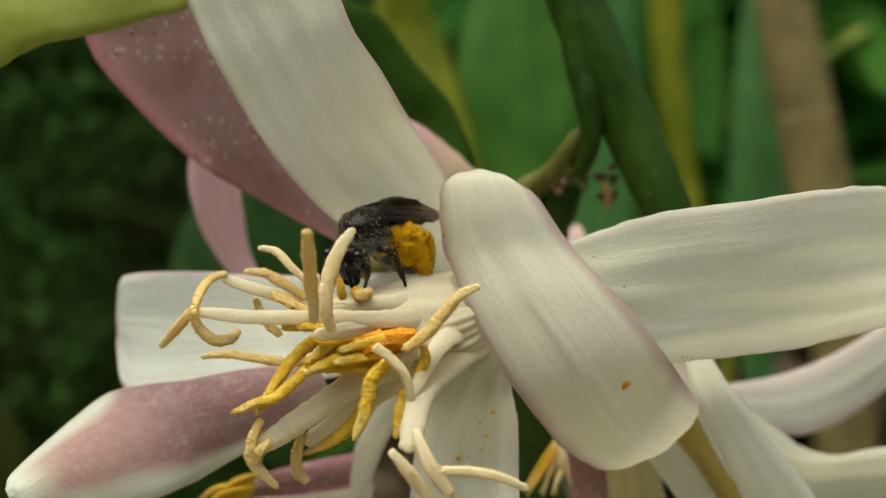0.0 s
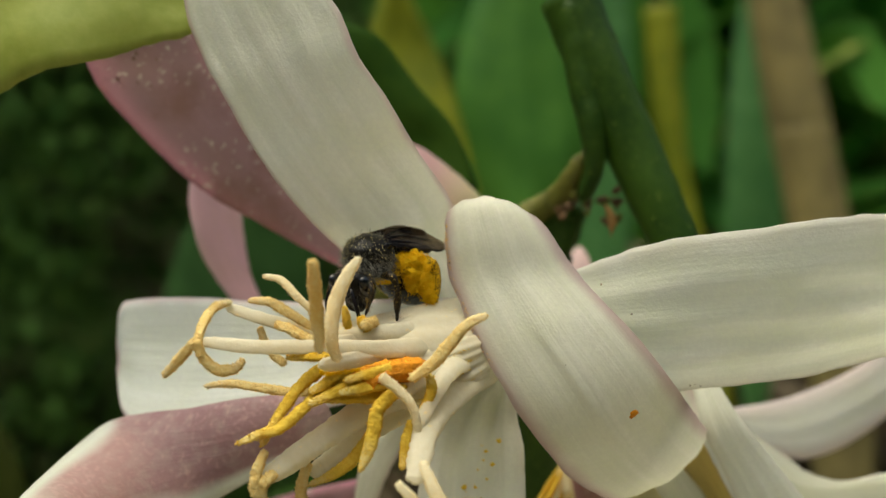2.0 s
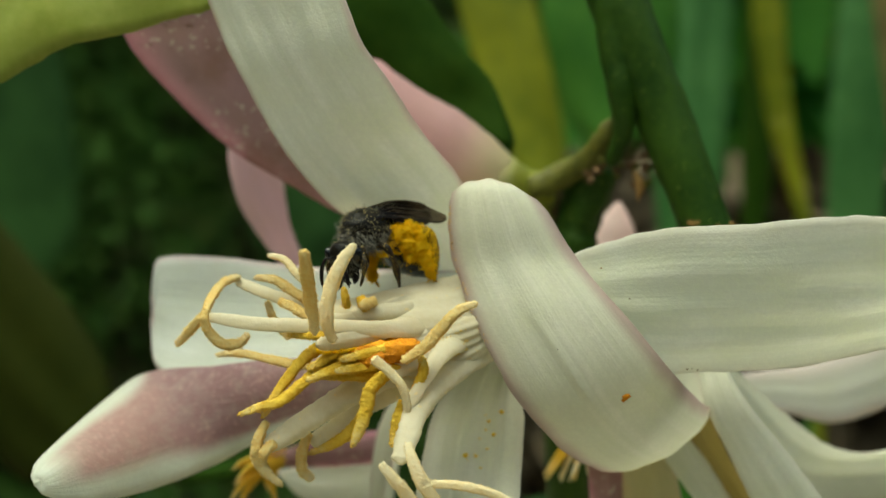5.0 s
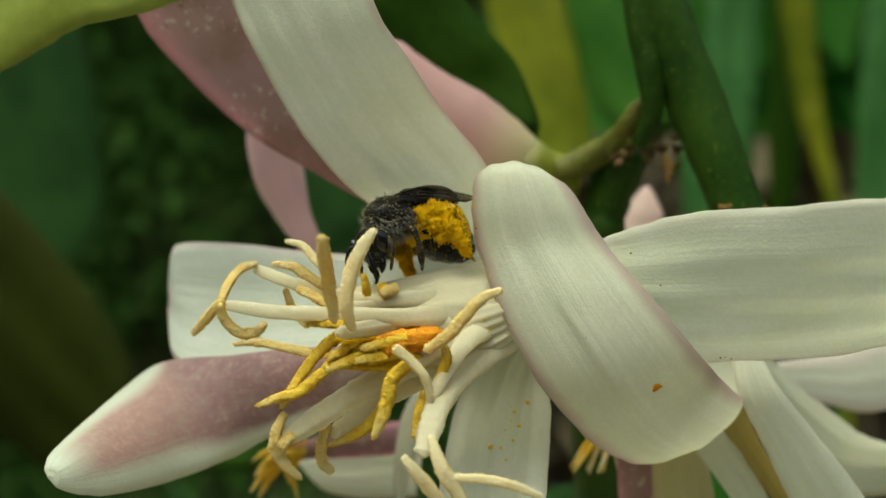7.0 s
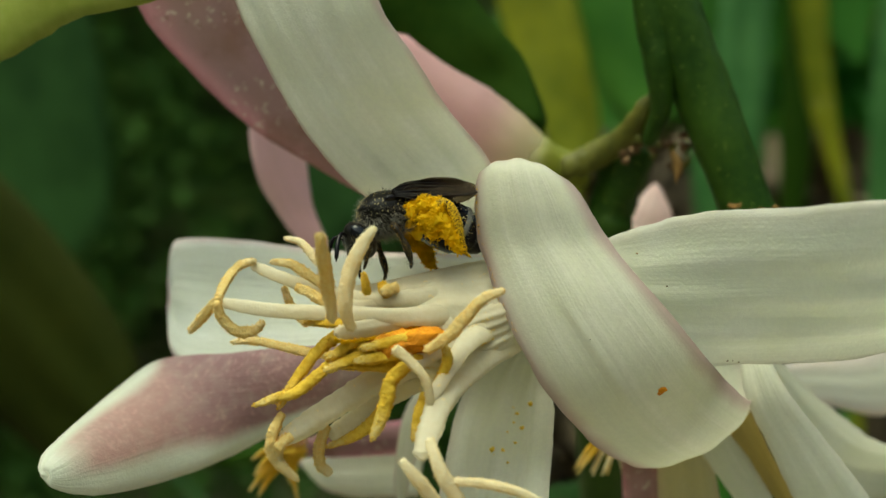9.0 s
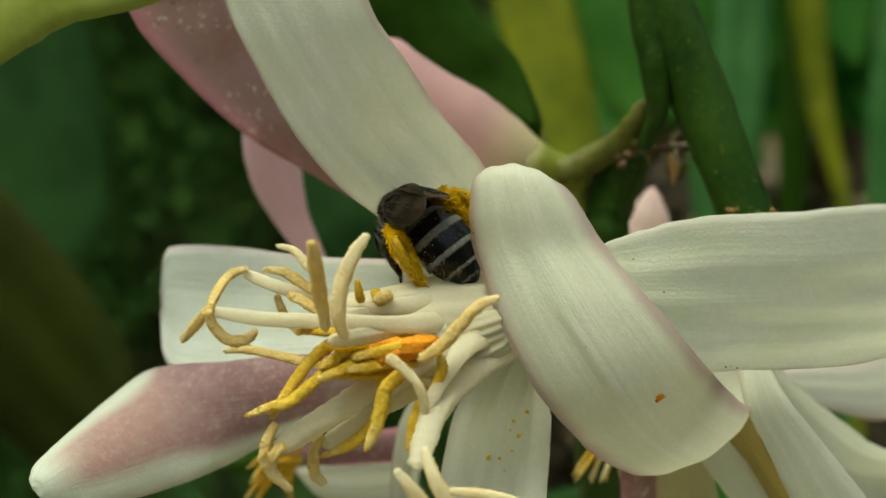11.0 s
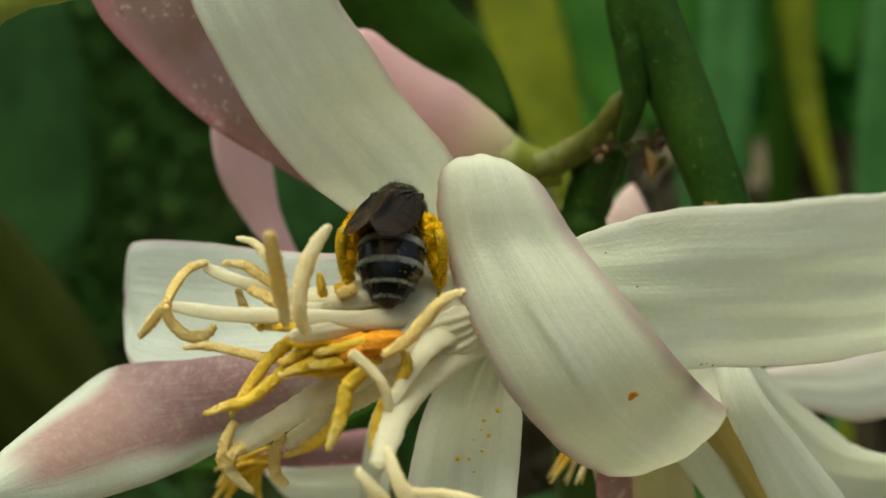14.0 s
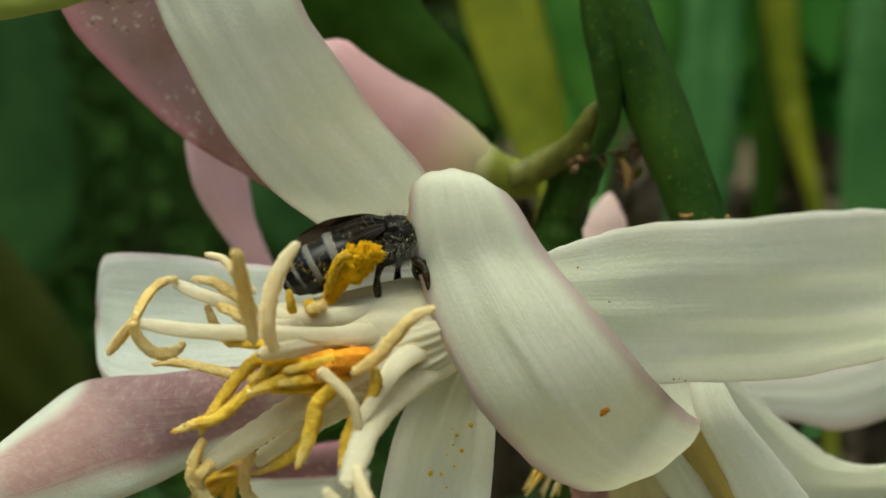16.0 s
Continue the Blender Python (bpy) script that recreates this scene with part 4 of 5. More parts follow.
def flower_below():
    f = thing("citrus_flower", (21.21, 102, -10.65), "white citrus blossom hanging behind the recurved petal", "flower")
    part("petal", blade(
        [(19.41, 96, -8.04), (20.23, 95, -12.2), (22.42, 96, -16.31), (24.63, 97, -20.61), (27.68, 97, -25.8), (30.81, 97, -28.33)],
        [(21.31, 96, -7.97), (23.43, 95, -11.61), (26.61, 96, -15.43), (30.59, 97, -20.4), (33.15, 97, -24.53), (32.1, 97, -28.47)],
        cup=0.5, at=0.4, seed=21, ridge=0.05), [M_PLAIN, M_PLAIN], f, "straight white hanging petal")
    part("petal", blade(
        [(17.54, 101, -13.18), (19.94, 101, -16.35), (22.58, 101, -19.98), (26.19, 101, -24.99), (28.15, 101, -28.2)],
        [(20.42, 99, -12.62), (22.1, 99, -15.74), (24.03, 99, -19.33), (27.12, 99, -24.24), (28.38, 100, -27.8)],
        cup=-1.0, at=0.4, seed=22, ridge=0.05), [M_OLIVE, M_OLIVE], f, "cream inner petal with shade in its colour")
    part("petal", blade(
        [(15.45, 103, -14.19), (17.36, 102, -17.69), (20.77, 102, -22.29), (23.23, 102, -26)],
        [(19.03, 102, -13.8), (20.88, 101, -17.25), (23.7, 101, -21.81), (25.5, 102, -25.85)],
        cup=0.6, at=0.4, seed=27, ridge=0.05), [M_PLAIN, M_PLAIN], f, "narrow white hanging petal")
    part("petal", blade(
        [(13.72, 104, -16.44), (14.34, 104, -20.33), (14.73, 104, -24.25), (16.11, 104, -29.13)],
        [(18.42, 104, -16.21), (19.14, 104, -20.06), (19.78, 104, -23.95), (18.48, 104, -28.98)],
        cup=0.8, at=0.4, seed=23, ridge=0.1), [M_YELLOWISH, M_YELLOWISH], f, "white hanging petal")
    part("petal", blade(
        [(10.95, 106, -17.06), (11.48, 106, -21.04), (11.82, 106, -25.06), (12.88, 106, -30.08)],
        [(14.5, 105, -16.64), (14.99, 105, -20.57), (15.52, 105, -24.52), (14.35, 106, -30.24)],
        cup=0.8, at=0.4, seed=24, ridge=0.05), [M_MAUVE, M_PETAL], f, "rose-backed hanging petal")
    part("petal", blade(
        [(26.62, 122.4, -14.53), (29.82, 123.6, -14.09), (35.47, 124.8, -13.27), (41.82, 126.0, -11.05), (47.68, 127.2, -7.70), (53.64, 128.4, -4.22), (57.85, 129.6, -3.65)],
        [(27.78, 122.4, -18.04), (32.18, 123.6, -18.50), (37.85, 124.8, -19.58), (43.02, 126.0, -17.96), (47.68, 127.2, -15.11), (53.64, 128.4, -10.96), (58.16, 129.6, -4.57)],
        cup=0.6, at=0.5, seed=25, ridge=0.06), [M_PINKISH, M_PETAL], f, "pale pink-white spreading petal")
    part("petal", blade(
        [(23.42, 108.9, -10.34), (28.50, 109.5, -14.83), (33.36, 110.0, -18.30), (37.04, 110.0, -19.15), (41.13, 110.0, -18.41), (45.43, 110.0, -18.30), (49.10, 110.0, -20.41)],
        [(22.66, 111.1, -14.04), (26.18, 112.2, -20.19), (29.79, 113.3, -23.99), (33.95, 114.4, -25.30), (38.51, 114.4, -24.99), (43.88, 114.4, -24.54), (49.10, 112.2, -23.40)],
        cup=-1.6, at=0.4, seed=26, ridge=0.12, ragged=0.3), [M_PLAIN, M_PLAIN], f, "curled strap-like white petal")
    for k in range(16):
        r = random.Random(40 + k)
        a = Vector((11.64, 108, -15.4))
        tip = a + Vector((r.uniform(-4.5, 2.5), r.uniform(-2, 2), r.uniform(-7.5, -3)))
        part("anther", rod([a, a.lerp(tip, 0.5) + Vector((r.uniform(-0.6, 0.6), 0, 0)), tip], (0.3, 0.35, 0.25), 8, 8, 0.8, (0, 0, 1), 0.2, k), M_CREAM if k % 3 else M_GOLD, f)
    return f


flower_below()


def branch():
    b = thing("citrus_branch", (26.1, 120, 1.2), "green citrus branch with a cut shoot, bud and leaves", "branch")
    part("shoot", rod([(11.61, 113, 26.38), (14.32, 112.5, 19.41), (17.27, 112, 12.47), (20.17, 111, 5.31), (22.28, 110.5, 0.16), (23.49, 110.5, -2.8)], (2.75, 2.75, 2.6, 2.4, 2.4, 2.4), 20, 40, 1.0, (0, -1, 0), 0.08, 1, None, False), M_STEM, b, "thick dark green shoot")
    for k in range(16):
        r = random.Random(900 + k)
        c = Vector((21.85, 110.6, 1.54)) + Vector((r.uniform(-1.9, 2.2), -2.35 + r.uniform(0, 0.5), r.uniform(-0.9, 0.7)))
        part("shoot_scar", ball(c, (r.uniform(0.12, 0.35), 0.15, r.uniform(0.1, 0.25)), None, None, 6, 8, 0.4, k), M_SCAR, b)
    part("side_shoot", rod([(11.54, 111.6, 25.94), (12.3, 111.6, 21.71), (13.03, 111.3, 16.94), (13.7, 111, 13.21), (13.9, 111.5, 10.03), (12.9, 113, 6.81)], (1.5, 1.6, 1.5, 1.25, 0.95, 0.7), 16, 40, 1.0, (0, -1, 0), 0.12, 8), M_STEM, b)
    part("twig", rod([(4.86, 117, 4.23), (7.38, 117, 5.1), (9.57, 116, 6.5), (11.6, 114, 8.4), (13.3, 111.8, 11.6)], (1.4, 1.3, 1.2, 1.1, 0.9), 14, 30, 1.0, (0, -1, 0), 0.4, 3), M_TWIG, b)
    part("twig", rod([(11.85, 117, 7.37), (11.32, 118, 4.15), (10.37, 119, 1.39), (9.46, 119, -1.91), (8.71, 119, -5.23)], (1.6, 2.2, 2.3, 2.4, 2.4), 12, 24, 1.0, (0, -1, 0), 0.35, 4), M_STEM, b)
    for k in range(26):
        r = random.Random(950 + k)
        c = Vector((12.92, 114.5, 6.26)) + Vector((r.uniform(-2.2, 4.2), r.uniform(-1.5, 1.5), r.uniform(-1.3, 1.4)))
        d = Vector((r.uniform(-1, 1), r.uniform(-0.5, 0.5), r.uniform(-1, 0.6))) * r.uniform(0.8, 1.9)
        part("bud_scale", rod([c, c + d * 0.5 + Vector((0.1, 0, 0.15)), c + d], (0.22, 0.38, 0.1), 8, 8, 0.5, (0, -1, 0), 0.6, k), (M_BARK, M_TWIG, M_BARK)[k % 3], b, "dry brown bud scale" if k % 3 == 0 else "")
    part("bud_scale", rod([(15.16, 113, 6.52), (15.71, 113, 5.16), (15.63, 113, 3.48)], (0.25, 0.5, 0.12), 8, 10, 0.5, (0, -1, 0), 0.5, 6), M_SCAR, b, "hanging orange-brown bud scale")
    part("pedicel", rod([(5.2, 94, -5.33), (8.73, 104, -3.92), (6.57, 114, -4.76), (8.76, 119, -3.58)], (2.2, 1.6, 1.4, 1.6), 12, 18), M_TWIG, b)
    part("pedicel", rod([(21.21, 102, -10.65), (19.42, 112, -9.23), (16.51, 120, -10.05), (11.09, 123, -8.43), (8.71, 121, -4.88)], (1.6, 1.4, 1.4, 1.6), 12, 18), M_TWIG, b)
    part("pedicel", rod([(-8.99, 115, -2.14), (-1.35, 118, -1.63), (0.45, 120, -6.18), (8.59, 120, -4.78)], (1.6, 1.4, 1.4, 1.6), 12, 18), M_TWIG, b)
    h = Vector((8.71, 121, -4.88))
    part("stem", rod([h, h + Vector((1, 7, -14)), h + Vector((4, 18, -45)), h + Vector((10, 40, -110)), (60, 190, -330), (60, 230, -760), (60, 230, -1215)], (2.4, 2.8, 3, 3.5, 4, 6, 9), 12, 42), M_STEM, b)
    return b


branch()


def bud():
    b = thing("citrus_bud", (6.24, 118, 4.3), "pink citrus bud in a yellow-green calyx", "bud")
    part("petals", rod([(-12.37, 114, 15.75), (-8.19, 115, 11.8), (-4.23, 116, 8.89), (-0.23, 117, 6.31), (3.54, 118, 4.61)], (2.41, 3.2, 3.9, 3.6, 2.4), 22, 30, 0.9, (0, -1, 0), 0.04, 1), M_BUD, b, "closed pink petals")
    part("calyx", rod([(1.12, 117.2, 5.7), (3.01, 117.6, 4.82), (5.16, 118, 4.38), (7.85, 118, 4.34)], (2.7, 2.6, 2.0, 1.5), 20, 18, 0.95, (0, -1, 0), 0.05, 2, None, False), M_CALYX, b, "yellow-green calyx")
    c = thing("citrus_bud", (14.19, 133, -3.49), "small pink pointed bud", "bud")
    part("petals", rod([(14.98, 132, 2.77), (14.75, 132.5, 0.21), (14.45, 133, -2.26), (13.66, 133, -5.35)], (0.4, 2.0, 2.9, 2.6), 16, 20), M_BUD_PALE, c)


bud()


def leaf(label, left, right, material, cup, seed, **more):
    base = spline(left, 0)
    l = thing("citrus_leaf", base, label, "leaf")
    part("blade", blade(left, right, cup, 0.35, seed=seed, wave=0.6, **more), [material, material], l)
    part("midrib", rod([(spline(left, u) + spline(right, u)) / 2 + Vector((0, 0.2, 0)) for u in (0.0, 0.35, 0.7, 0.98)], (0.5, 0.4, 0.3, 0.1), 8, 20), material, l)
    return l


leaf("fresh yellow-green citrus leaf with a serrated edge", [(-41.42, 92, 10.57), (-37.03, 92, 12.68), (-34.4, 92, 14.17), (-31.42, 91, 15.36), (-27.51, 91, 16.23), (-23.43, 92, 17.77), (-20.14, 93, 18.76), (-16.49, 95, 21.11)],
     [(-41.86, 92, 11.01), (-42.31, 95, 22.7), (-38.64, 96, 29.35), (-33.15, 96, 32.09), (-27.65, 96, 31.18), (-22.62, 96, 28.43), (-18.5, 96, 24.77), (-16.31, 95, 21.43)], M_LEAF, 1.0, 31, ridge=0.1, ragged=0.2, rows=60)
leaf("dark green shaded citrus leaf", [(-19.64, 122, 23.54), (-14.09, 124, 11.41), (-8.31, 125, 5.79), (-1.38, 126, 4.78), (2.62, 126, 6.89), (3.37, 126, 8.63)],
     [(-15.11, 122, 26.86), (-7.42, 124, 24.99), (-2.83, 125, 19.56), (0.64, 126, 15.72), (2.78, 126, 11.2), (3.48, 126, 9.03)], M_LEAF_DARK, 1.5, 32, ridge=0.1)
def garden_plant():
    g = thing("garden_plant", (66, 300, -1205), "broad-leaved green garden plant behind the citrus", "plant")
    hub = (11.89, 300, -20.52)
    part("stem", rod([(66, 300, -1205), (60, 300, -600), (50, 300, -120), hub], (9, 7, 5, 4), 12, 24), M_LEAF_MID, g)
    for label, left, right, mat, cup, seed in (
            ("golden-green leaf", [(5.26, 290, -6.85), (-0.49, 290, 4.51), (-8.44, 290, 23.16), (-14.26, 290, 39.07), (-17.35, 290, 54.87), (-12.46, 290, 73.1)],
             [(6.6, 290, -6.81), (11.22, 300, 7.46), (8.33, 300, 23.97), (4.36, 300, 40.33), (-1.63, 300, 56.56), (-11.15, 290, 73.74)], M_LEAF_GOLD, 2.0, 33),
            ("mid green leaf", [(21.33, 320, 11.37), (13.87, 320, 14.91), (7.56, 320, 28.02), (3.97, 320, 48.37), (9.04, 320, 71.34), (20.15, 320, 82.61)],
             [(22.8, 320, 11.25), (34.27, 320, 15.28), (39.49, 320, 28.45), (40.06, 320, 48.57), (34.84, 320, 71.27), (21.55, 320, 83.3)], M_LEAF_MID, 4.0, 34),
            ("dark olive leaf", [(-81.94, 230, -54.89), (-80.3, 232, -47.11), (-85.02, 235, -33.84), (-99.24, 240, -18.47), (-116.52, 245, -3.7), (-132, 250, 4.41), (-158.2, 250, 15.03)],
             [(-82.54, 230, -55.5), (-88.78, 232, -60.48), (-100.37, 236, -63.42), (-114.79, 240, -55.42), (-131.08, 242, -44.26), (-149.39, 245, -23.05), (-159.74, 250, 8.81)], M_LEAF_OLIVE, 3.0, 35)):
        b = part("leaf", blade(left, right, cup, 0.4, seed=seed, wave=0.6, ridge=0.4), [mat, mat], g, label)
        part("midrib", rod([(spline(left, u) + spline(right, u)) / 2 for u in (0.0, 0.35, 0.7, 0.98)], (0.9, 0.7, 0.5, 0.2), 8, 20), mat, b)
    # The third blade is an added dark strip that stands for a shaded gap.
    for label, a, c, mat, seed in (("upright teal-green leaf", (42.89, 420, -9.27), (68.93, 420, -8.59), M_LEAF_TEAL, 36), ("upright green leaf", (130.71, 540, -34.29), (156.87, 540, -33.47), M_LEAF_TEAL, 37), ("upright dark strip for a shaded gap", (88.74, 520, -5.07), (103.84, 520, -4.7), M_LEAF_DARK, 38)):
        a, c = Vector(a), Vector(c)
        up = Vector((0, 0, 1))
        w = c - a
        low = [a + w * 0.47 - up * 60, a + w * 0.3 - up * 30, a + w * 0.08, a + up * 40, a + w * 0.02 + up * 90, a + w * 0.2 + up * 140, a + w * 0.48 + up * 175]
        high = [a + w * 0.53 - up * 60, a + w * 0.7 - up * 30, a + w * 0.92, c + up * 40, c - w * 0.02 + up * 90, c - w * 0.2 + up * 140, c - w * 0.48 + up * 175]
        b = part("leaf", blade(low, high, 3.0, 0.4, seed=seed, wave=1.2, ridge=0.5), [mat, mat], g, label)
        part("midrib", rod([(spline(low, u) + spline(high, u)) / 2 for u in (0.0, 0.35, 0.7, 0.98)], (0.9, 0.7, 0.5, 0.2), 8, 20), mat, b)
        part("petiole", rod([Vector(hub) - Vector((0, 0, 80)), (Vector(hub) + a) / 2 - up * 90, (low[0] + high[0]) / 2], (3, 2, 1.5), 8, 12), mat, g)
    for label, left, right, mat, seed in (
            ("broad green leaf, shade in its colour", [(-250.65, 520, -70.73), (-283.36, 520, -48.17), (-293.71, 520, -14.44), (-285.85, 520, 60.55), (-256.6, 520, 118.86)], [(-247.91, 520, -70.63), (-212.8, 520, -43.74), (-205.17, 520, -12.83), (-216.11, 520, 60.34), (-252.91, 520, 118.89)], M_LEAF_SHADE, 41),
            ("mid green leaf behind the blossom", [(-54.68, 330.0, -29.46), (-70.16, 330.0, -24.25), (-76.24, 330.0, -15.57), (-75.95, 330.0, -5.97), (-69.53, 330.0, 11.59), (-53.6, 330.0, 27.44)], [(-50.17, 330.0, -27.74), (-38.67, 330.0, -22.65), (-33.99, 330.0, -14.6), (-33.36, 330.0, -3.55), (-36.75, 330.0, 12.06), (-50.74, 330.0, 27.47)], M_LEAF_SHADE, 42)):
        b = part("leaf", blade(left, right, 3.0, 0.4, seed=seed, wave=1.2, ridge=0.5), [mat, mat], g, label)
        part("midrib", rod([(spline(left, u) + spline(right, u)) / 2 for u in (0.0, 0.35, 0.7, 0.98)], (0.9, 0.7, 0.5, 0.2), 8, 20), mat, b)
        foot = (Vector(left[0]) + Vector(right[0])) / 2
        part("petiole", rod([Vector(hub) - Vector((0, 0, 60)), (Vector(hub) + foot) / 2 - Vector((0, -60, 120)), foot], (3, 2, 1.5), 8, 16), mat, g)
    part("petiole", rod([hub, (7.52, 292, -14.41), (5.93, 290, -6.83)], (3, 2, 1.5), 8, 12), M_LEAF_GOLD, g)
    part("petiole", rod([hub, (18.83, 315, -5.5), (22.06, 320, 11.38)], (3, 2, 1.5), 8, 12), M_LEAF_MID, g)
    part("petiole", rod([hub, (-21.02, 270, -44.76), (-60.33, 245, -61.28), (-82.18, 230, -55.25)], (3, 2, 2, 1.5), 8, 20), M_LEAF_DARK, g)


garden_plant()


def stalks():
    for label, pts, r, mat in (
            ("slender yellow-green plant stalk", [(80.36, 430, 93.46), (83.18, 430, 55.51), (87.95, 430, 24.73), (94.46, 430, 1.48), (101.23, 430, -25.9), (105.36, 432, -70.11), (128, 436, -420), (120, 440, -1205)], (6.0, 5.8, 4.8, 3.0, 2.0, 2.0, 2.5, 3), M_LEAF_GOLD),
            ("dry brown plant stalk", [(129.1, 470, 132.47), (134.71, 470, 98.85), (142.55, 470, 58.5), (149.28, 470, 24.88), (154.88, 470, -8.74), (160.04, 472, -58.3), (165, 476, -450), (170, 480, -1205)], (10, 11, 12, 12, 12, 12, 12, 12), M_STALK_BROWN)):
        s = thing("plant_stalk", pts[-1], label, "stalk")
        for a, b in ((0.0, 0.3), (0.3, 0.6), (0.6, 1.0)):
            n = len(r) - 1
            radius = lambda q: r[min(int(q * n), n - 1)] * (1 - q * n + min(int(q * n), n - 1)) + r[min(int(q * n), n - 1) + 1] * (q * n - min(int(q * n), n - 1))
            part("internode", rod([spline(pts, a + (b - a) * k / 9) for k in range(10)], [radius(a + (b - a) * k / 6) for k in range(7)], 14, 36, 1.0, (0, -1, 0), 0.0, 7, None, False), mat, s)


stalks()


# ---- the bee ----
def bee():
    b = thing("bee", (0, 90, 0), "small black solitary bee with yellow pollen-laden hind legs", "bee")
    kw = dict(local=True)
    rnd = random.Random(8)

    def stuff(name, verts, faces, mat, parent, label=""):
        mesh = bpy.data.meshes.new(name)
        mesh.from_pydata([v * BEE for v in verts], [], faces)
        mesh.materials.append(mat)
        ob = new(name, mesh)
        ob.parent = parent
        return tagged(ob, label, kind="stuff")

    def hairs(count, centre, radii, length, mat, parent, ok, lean=(-0.5, 0, -0.35), thin=0.009):
        verts, faces = [], []
        while len(faces) < count * 3:
            d = Vector([rnd.gauss(0, 1) for _ in range(3)]).normalized()
            if not ok(d):
                continue
            p = Vector(centre) + Vector([d[k] * radii[k] for k in range(3)])
            n = Vector([d[k] / radii[k] for k in range(3)]).normalized()
            n = (n + 0.55 * Vector([rnd.uniform(-1, 1) for _ in range(3)]) + Vector(lean)).normalized()
            a = n.orthogonal().normalized() * thin
            c = n.cross(a)
            k = len(verts)
            verts += [p + a, p - a * 0.5 + c * 0.87, p - a * 0.5 - c * 0.87, p + n * length * rnd.uniform(0.5, 1.2)]
            faces += [(k, k + 1, k + 3), (k + 1, k + 2, k + 3), (k + 2, k, k + 3)]
        return stuff("hair", verts, faces, mat, parent)

    def grains(count, lumps, bm, small=0.03, large=0.08):
        places = []
        for _ in range(count):
            c, r = rnd.choice(lumps)
            d = Vector([rnd.gauss(0, 1) for _ in range(3)]).normalized()
            places.append(Vector(c) + Vector((d.x * r, d.y * r * 0.75, d.z * r)) * rnd.uniform(0.98, 1.12))
        return dust(bm, places, small, large, rnd)

    def flecks(count, shapes, parent, name="pollen_fleck"):
        """Single pale grains caught on the upper side of a few ellipsoids."""
        places = []
        while len(places) < count:
            c, r = rnd.choice(shapes)
            d = Vector([rnd.gauss(0, 1) for _ in range(3)]).normalized()
            if d.z > -0.2:
                places.append(Vector(c) + Vector([d[k] * r[k] * 1.02 for k in range(3)]))
        part(name, dust(bmesh.new(), places, 0.018, 0.05, rnd), M_FLECK, parent, "scattered pale pollen grains", **kw)

    bm = ball((0, 0, 0), (1.95, 1.72, 1.55), lumpy=0.05, rings=28, segments=36)
    for v in bm.verts:
        x, y, z = v.co
        if z > 0:
            v.co.z += -0.16 * math.exp(-((x + 0.72) / 0.13) ** 2) - 0.05 * math.exp(-(y / 0.1) ** 2) - 0.06 * math.exp(-((abs(y) - 0.75) / 0.1) ** 2)
        else:
            v.co *= 1 - 0.05 * math.exp(-((x - 0.3) / 0.2) ** 2)
    thorax = part("thorax", bm, M_CHITIN, b, **kw)
    part("scutellum", ball((-1.2, 0, 1.0), (0.55, 1.05, 0.42), None, pose(0, 0, 0, 0, -28, 0), 14, 20, 0.05), M_CHITIN, thorax, **kw)
    part("propodeum", ball((-1.5, 0, 0.1), (0.75, 1.3, 1.15), lumpy=0.06), M_CHITIN, thorax, **kw)
    for s in (-1, 1):
        part("tegula", ball((0.05, s * 1.52, 0.72), (0.4, 0.2, 0.3), None, pose(0, 0, 0, s * -30, 0, 0), 10, 14), M_CHITIN_BARE, thorax, "glossy wing-base plate", **kw)
    flecks(260, (((0, 0, 0), (1.95, 1.72, 1.55)),), thorax)
    neck = Vector((1.35, 0, -0.75))
    at_neck = lambda p: Vector(p) - neck
    head = part("head", ball(at_neck((2.0, 0, -1.7)), (0.92, 1.48, 1.36), turn=pose(0, 0, 0, 0, 35, 0), lumpy=0.05, rings=18, segments=24), M_CHITIN, b, **kw)
    head.location = neck * BEE
    for s in (-1, 1):
        part("eye", ball(at_neck((2.15, s * 1.12, -1.78)), (0.62, 0.50, 1.12), turn=pose(0, 0, 0, s * -10, 30, 0), rings=16, segments=22), M_EYE, head, "glossy black compound eye", **kw)
        part("antenna", rod([at_neck(p) for p in ((2.85, s * 0.35, -1.6), (3.4, s * 0.8, -1.3), (3.75, s * 1.1, -1.9), (3.9, s * 1.25, -2.5), (4.0, s * 1.3, -3.2))], (0.13, 0.11, 0.15, 0.15, 0.12), 8, 24, 1.0, (0, 0, 1), 0.15, s), M_CHITIN_BARE, head, **kw)
        part("mandible", rod([at_neck(p) for p in ((2.3, s * 0.6, -2.7), (2.5, s * 0.5, -3.2), (2.45, s * 0.15, -3.6))], (0.3, 0.24, 0.1), 8, 8), M_CHITIN_BARE, head, **kw)
    part("face", ball(at_neck((2.35, 0, -2.35)), (0.55, 0.85, 0.85), lumpy=0.05), M_CHITIN, head, **kw)
    part("ocelli", dust(bmesh.new(), [at_neck((2.0, y, -0.32)) for y in (-0.25, 0.0, 0.25)], 0.09, 0.1, rnd), M_EYE, head, **kw)
    hairs(520, at_neck((2.0, 0, -1.7)), (0.95, 1.35, 1.35), 0.42, M_HAIR, head, lambda d: abs(d.y) < 0.75)
    hairs(260, at_neck((2.25, 0, -2.3)), (0.6, 0.9, 0.9), 0.4, M_HAIR_PALE, head, lambda d: d.x > -0.2)
    flecks(90, ((at_neck((2.0, 0, -1.7)), (0.95, 1.4, 1.36)),), head)
    hairs(1100, (0, 0, 0), (1.93, 1.70, 1.53), 0.62, M_HAIR, thorax, lambda d: d.z < 0.15, (-0.55, 0, -0.45), 0.012)
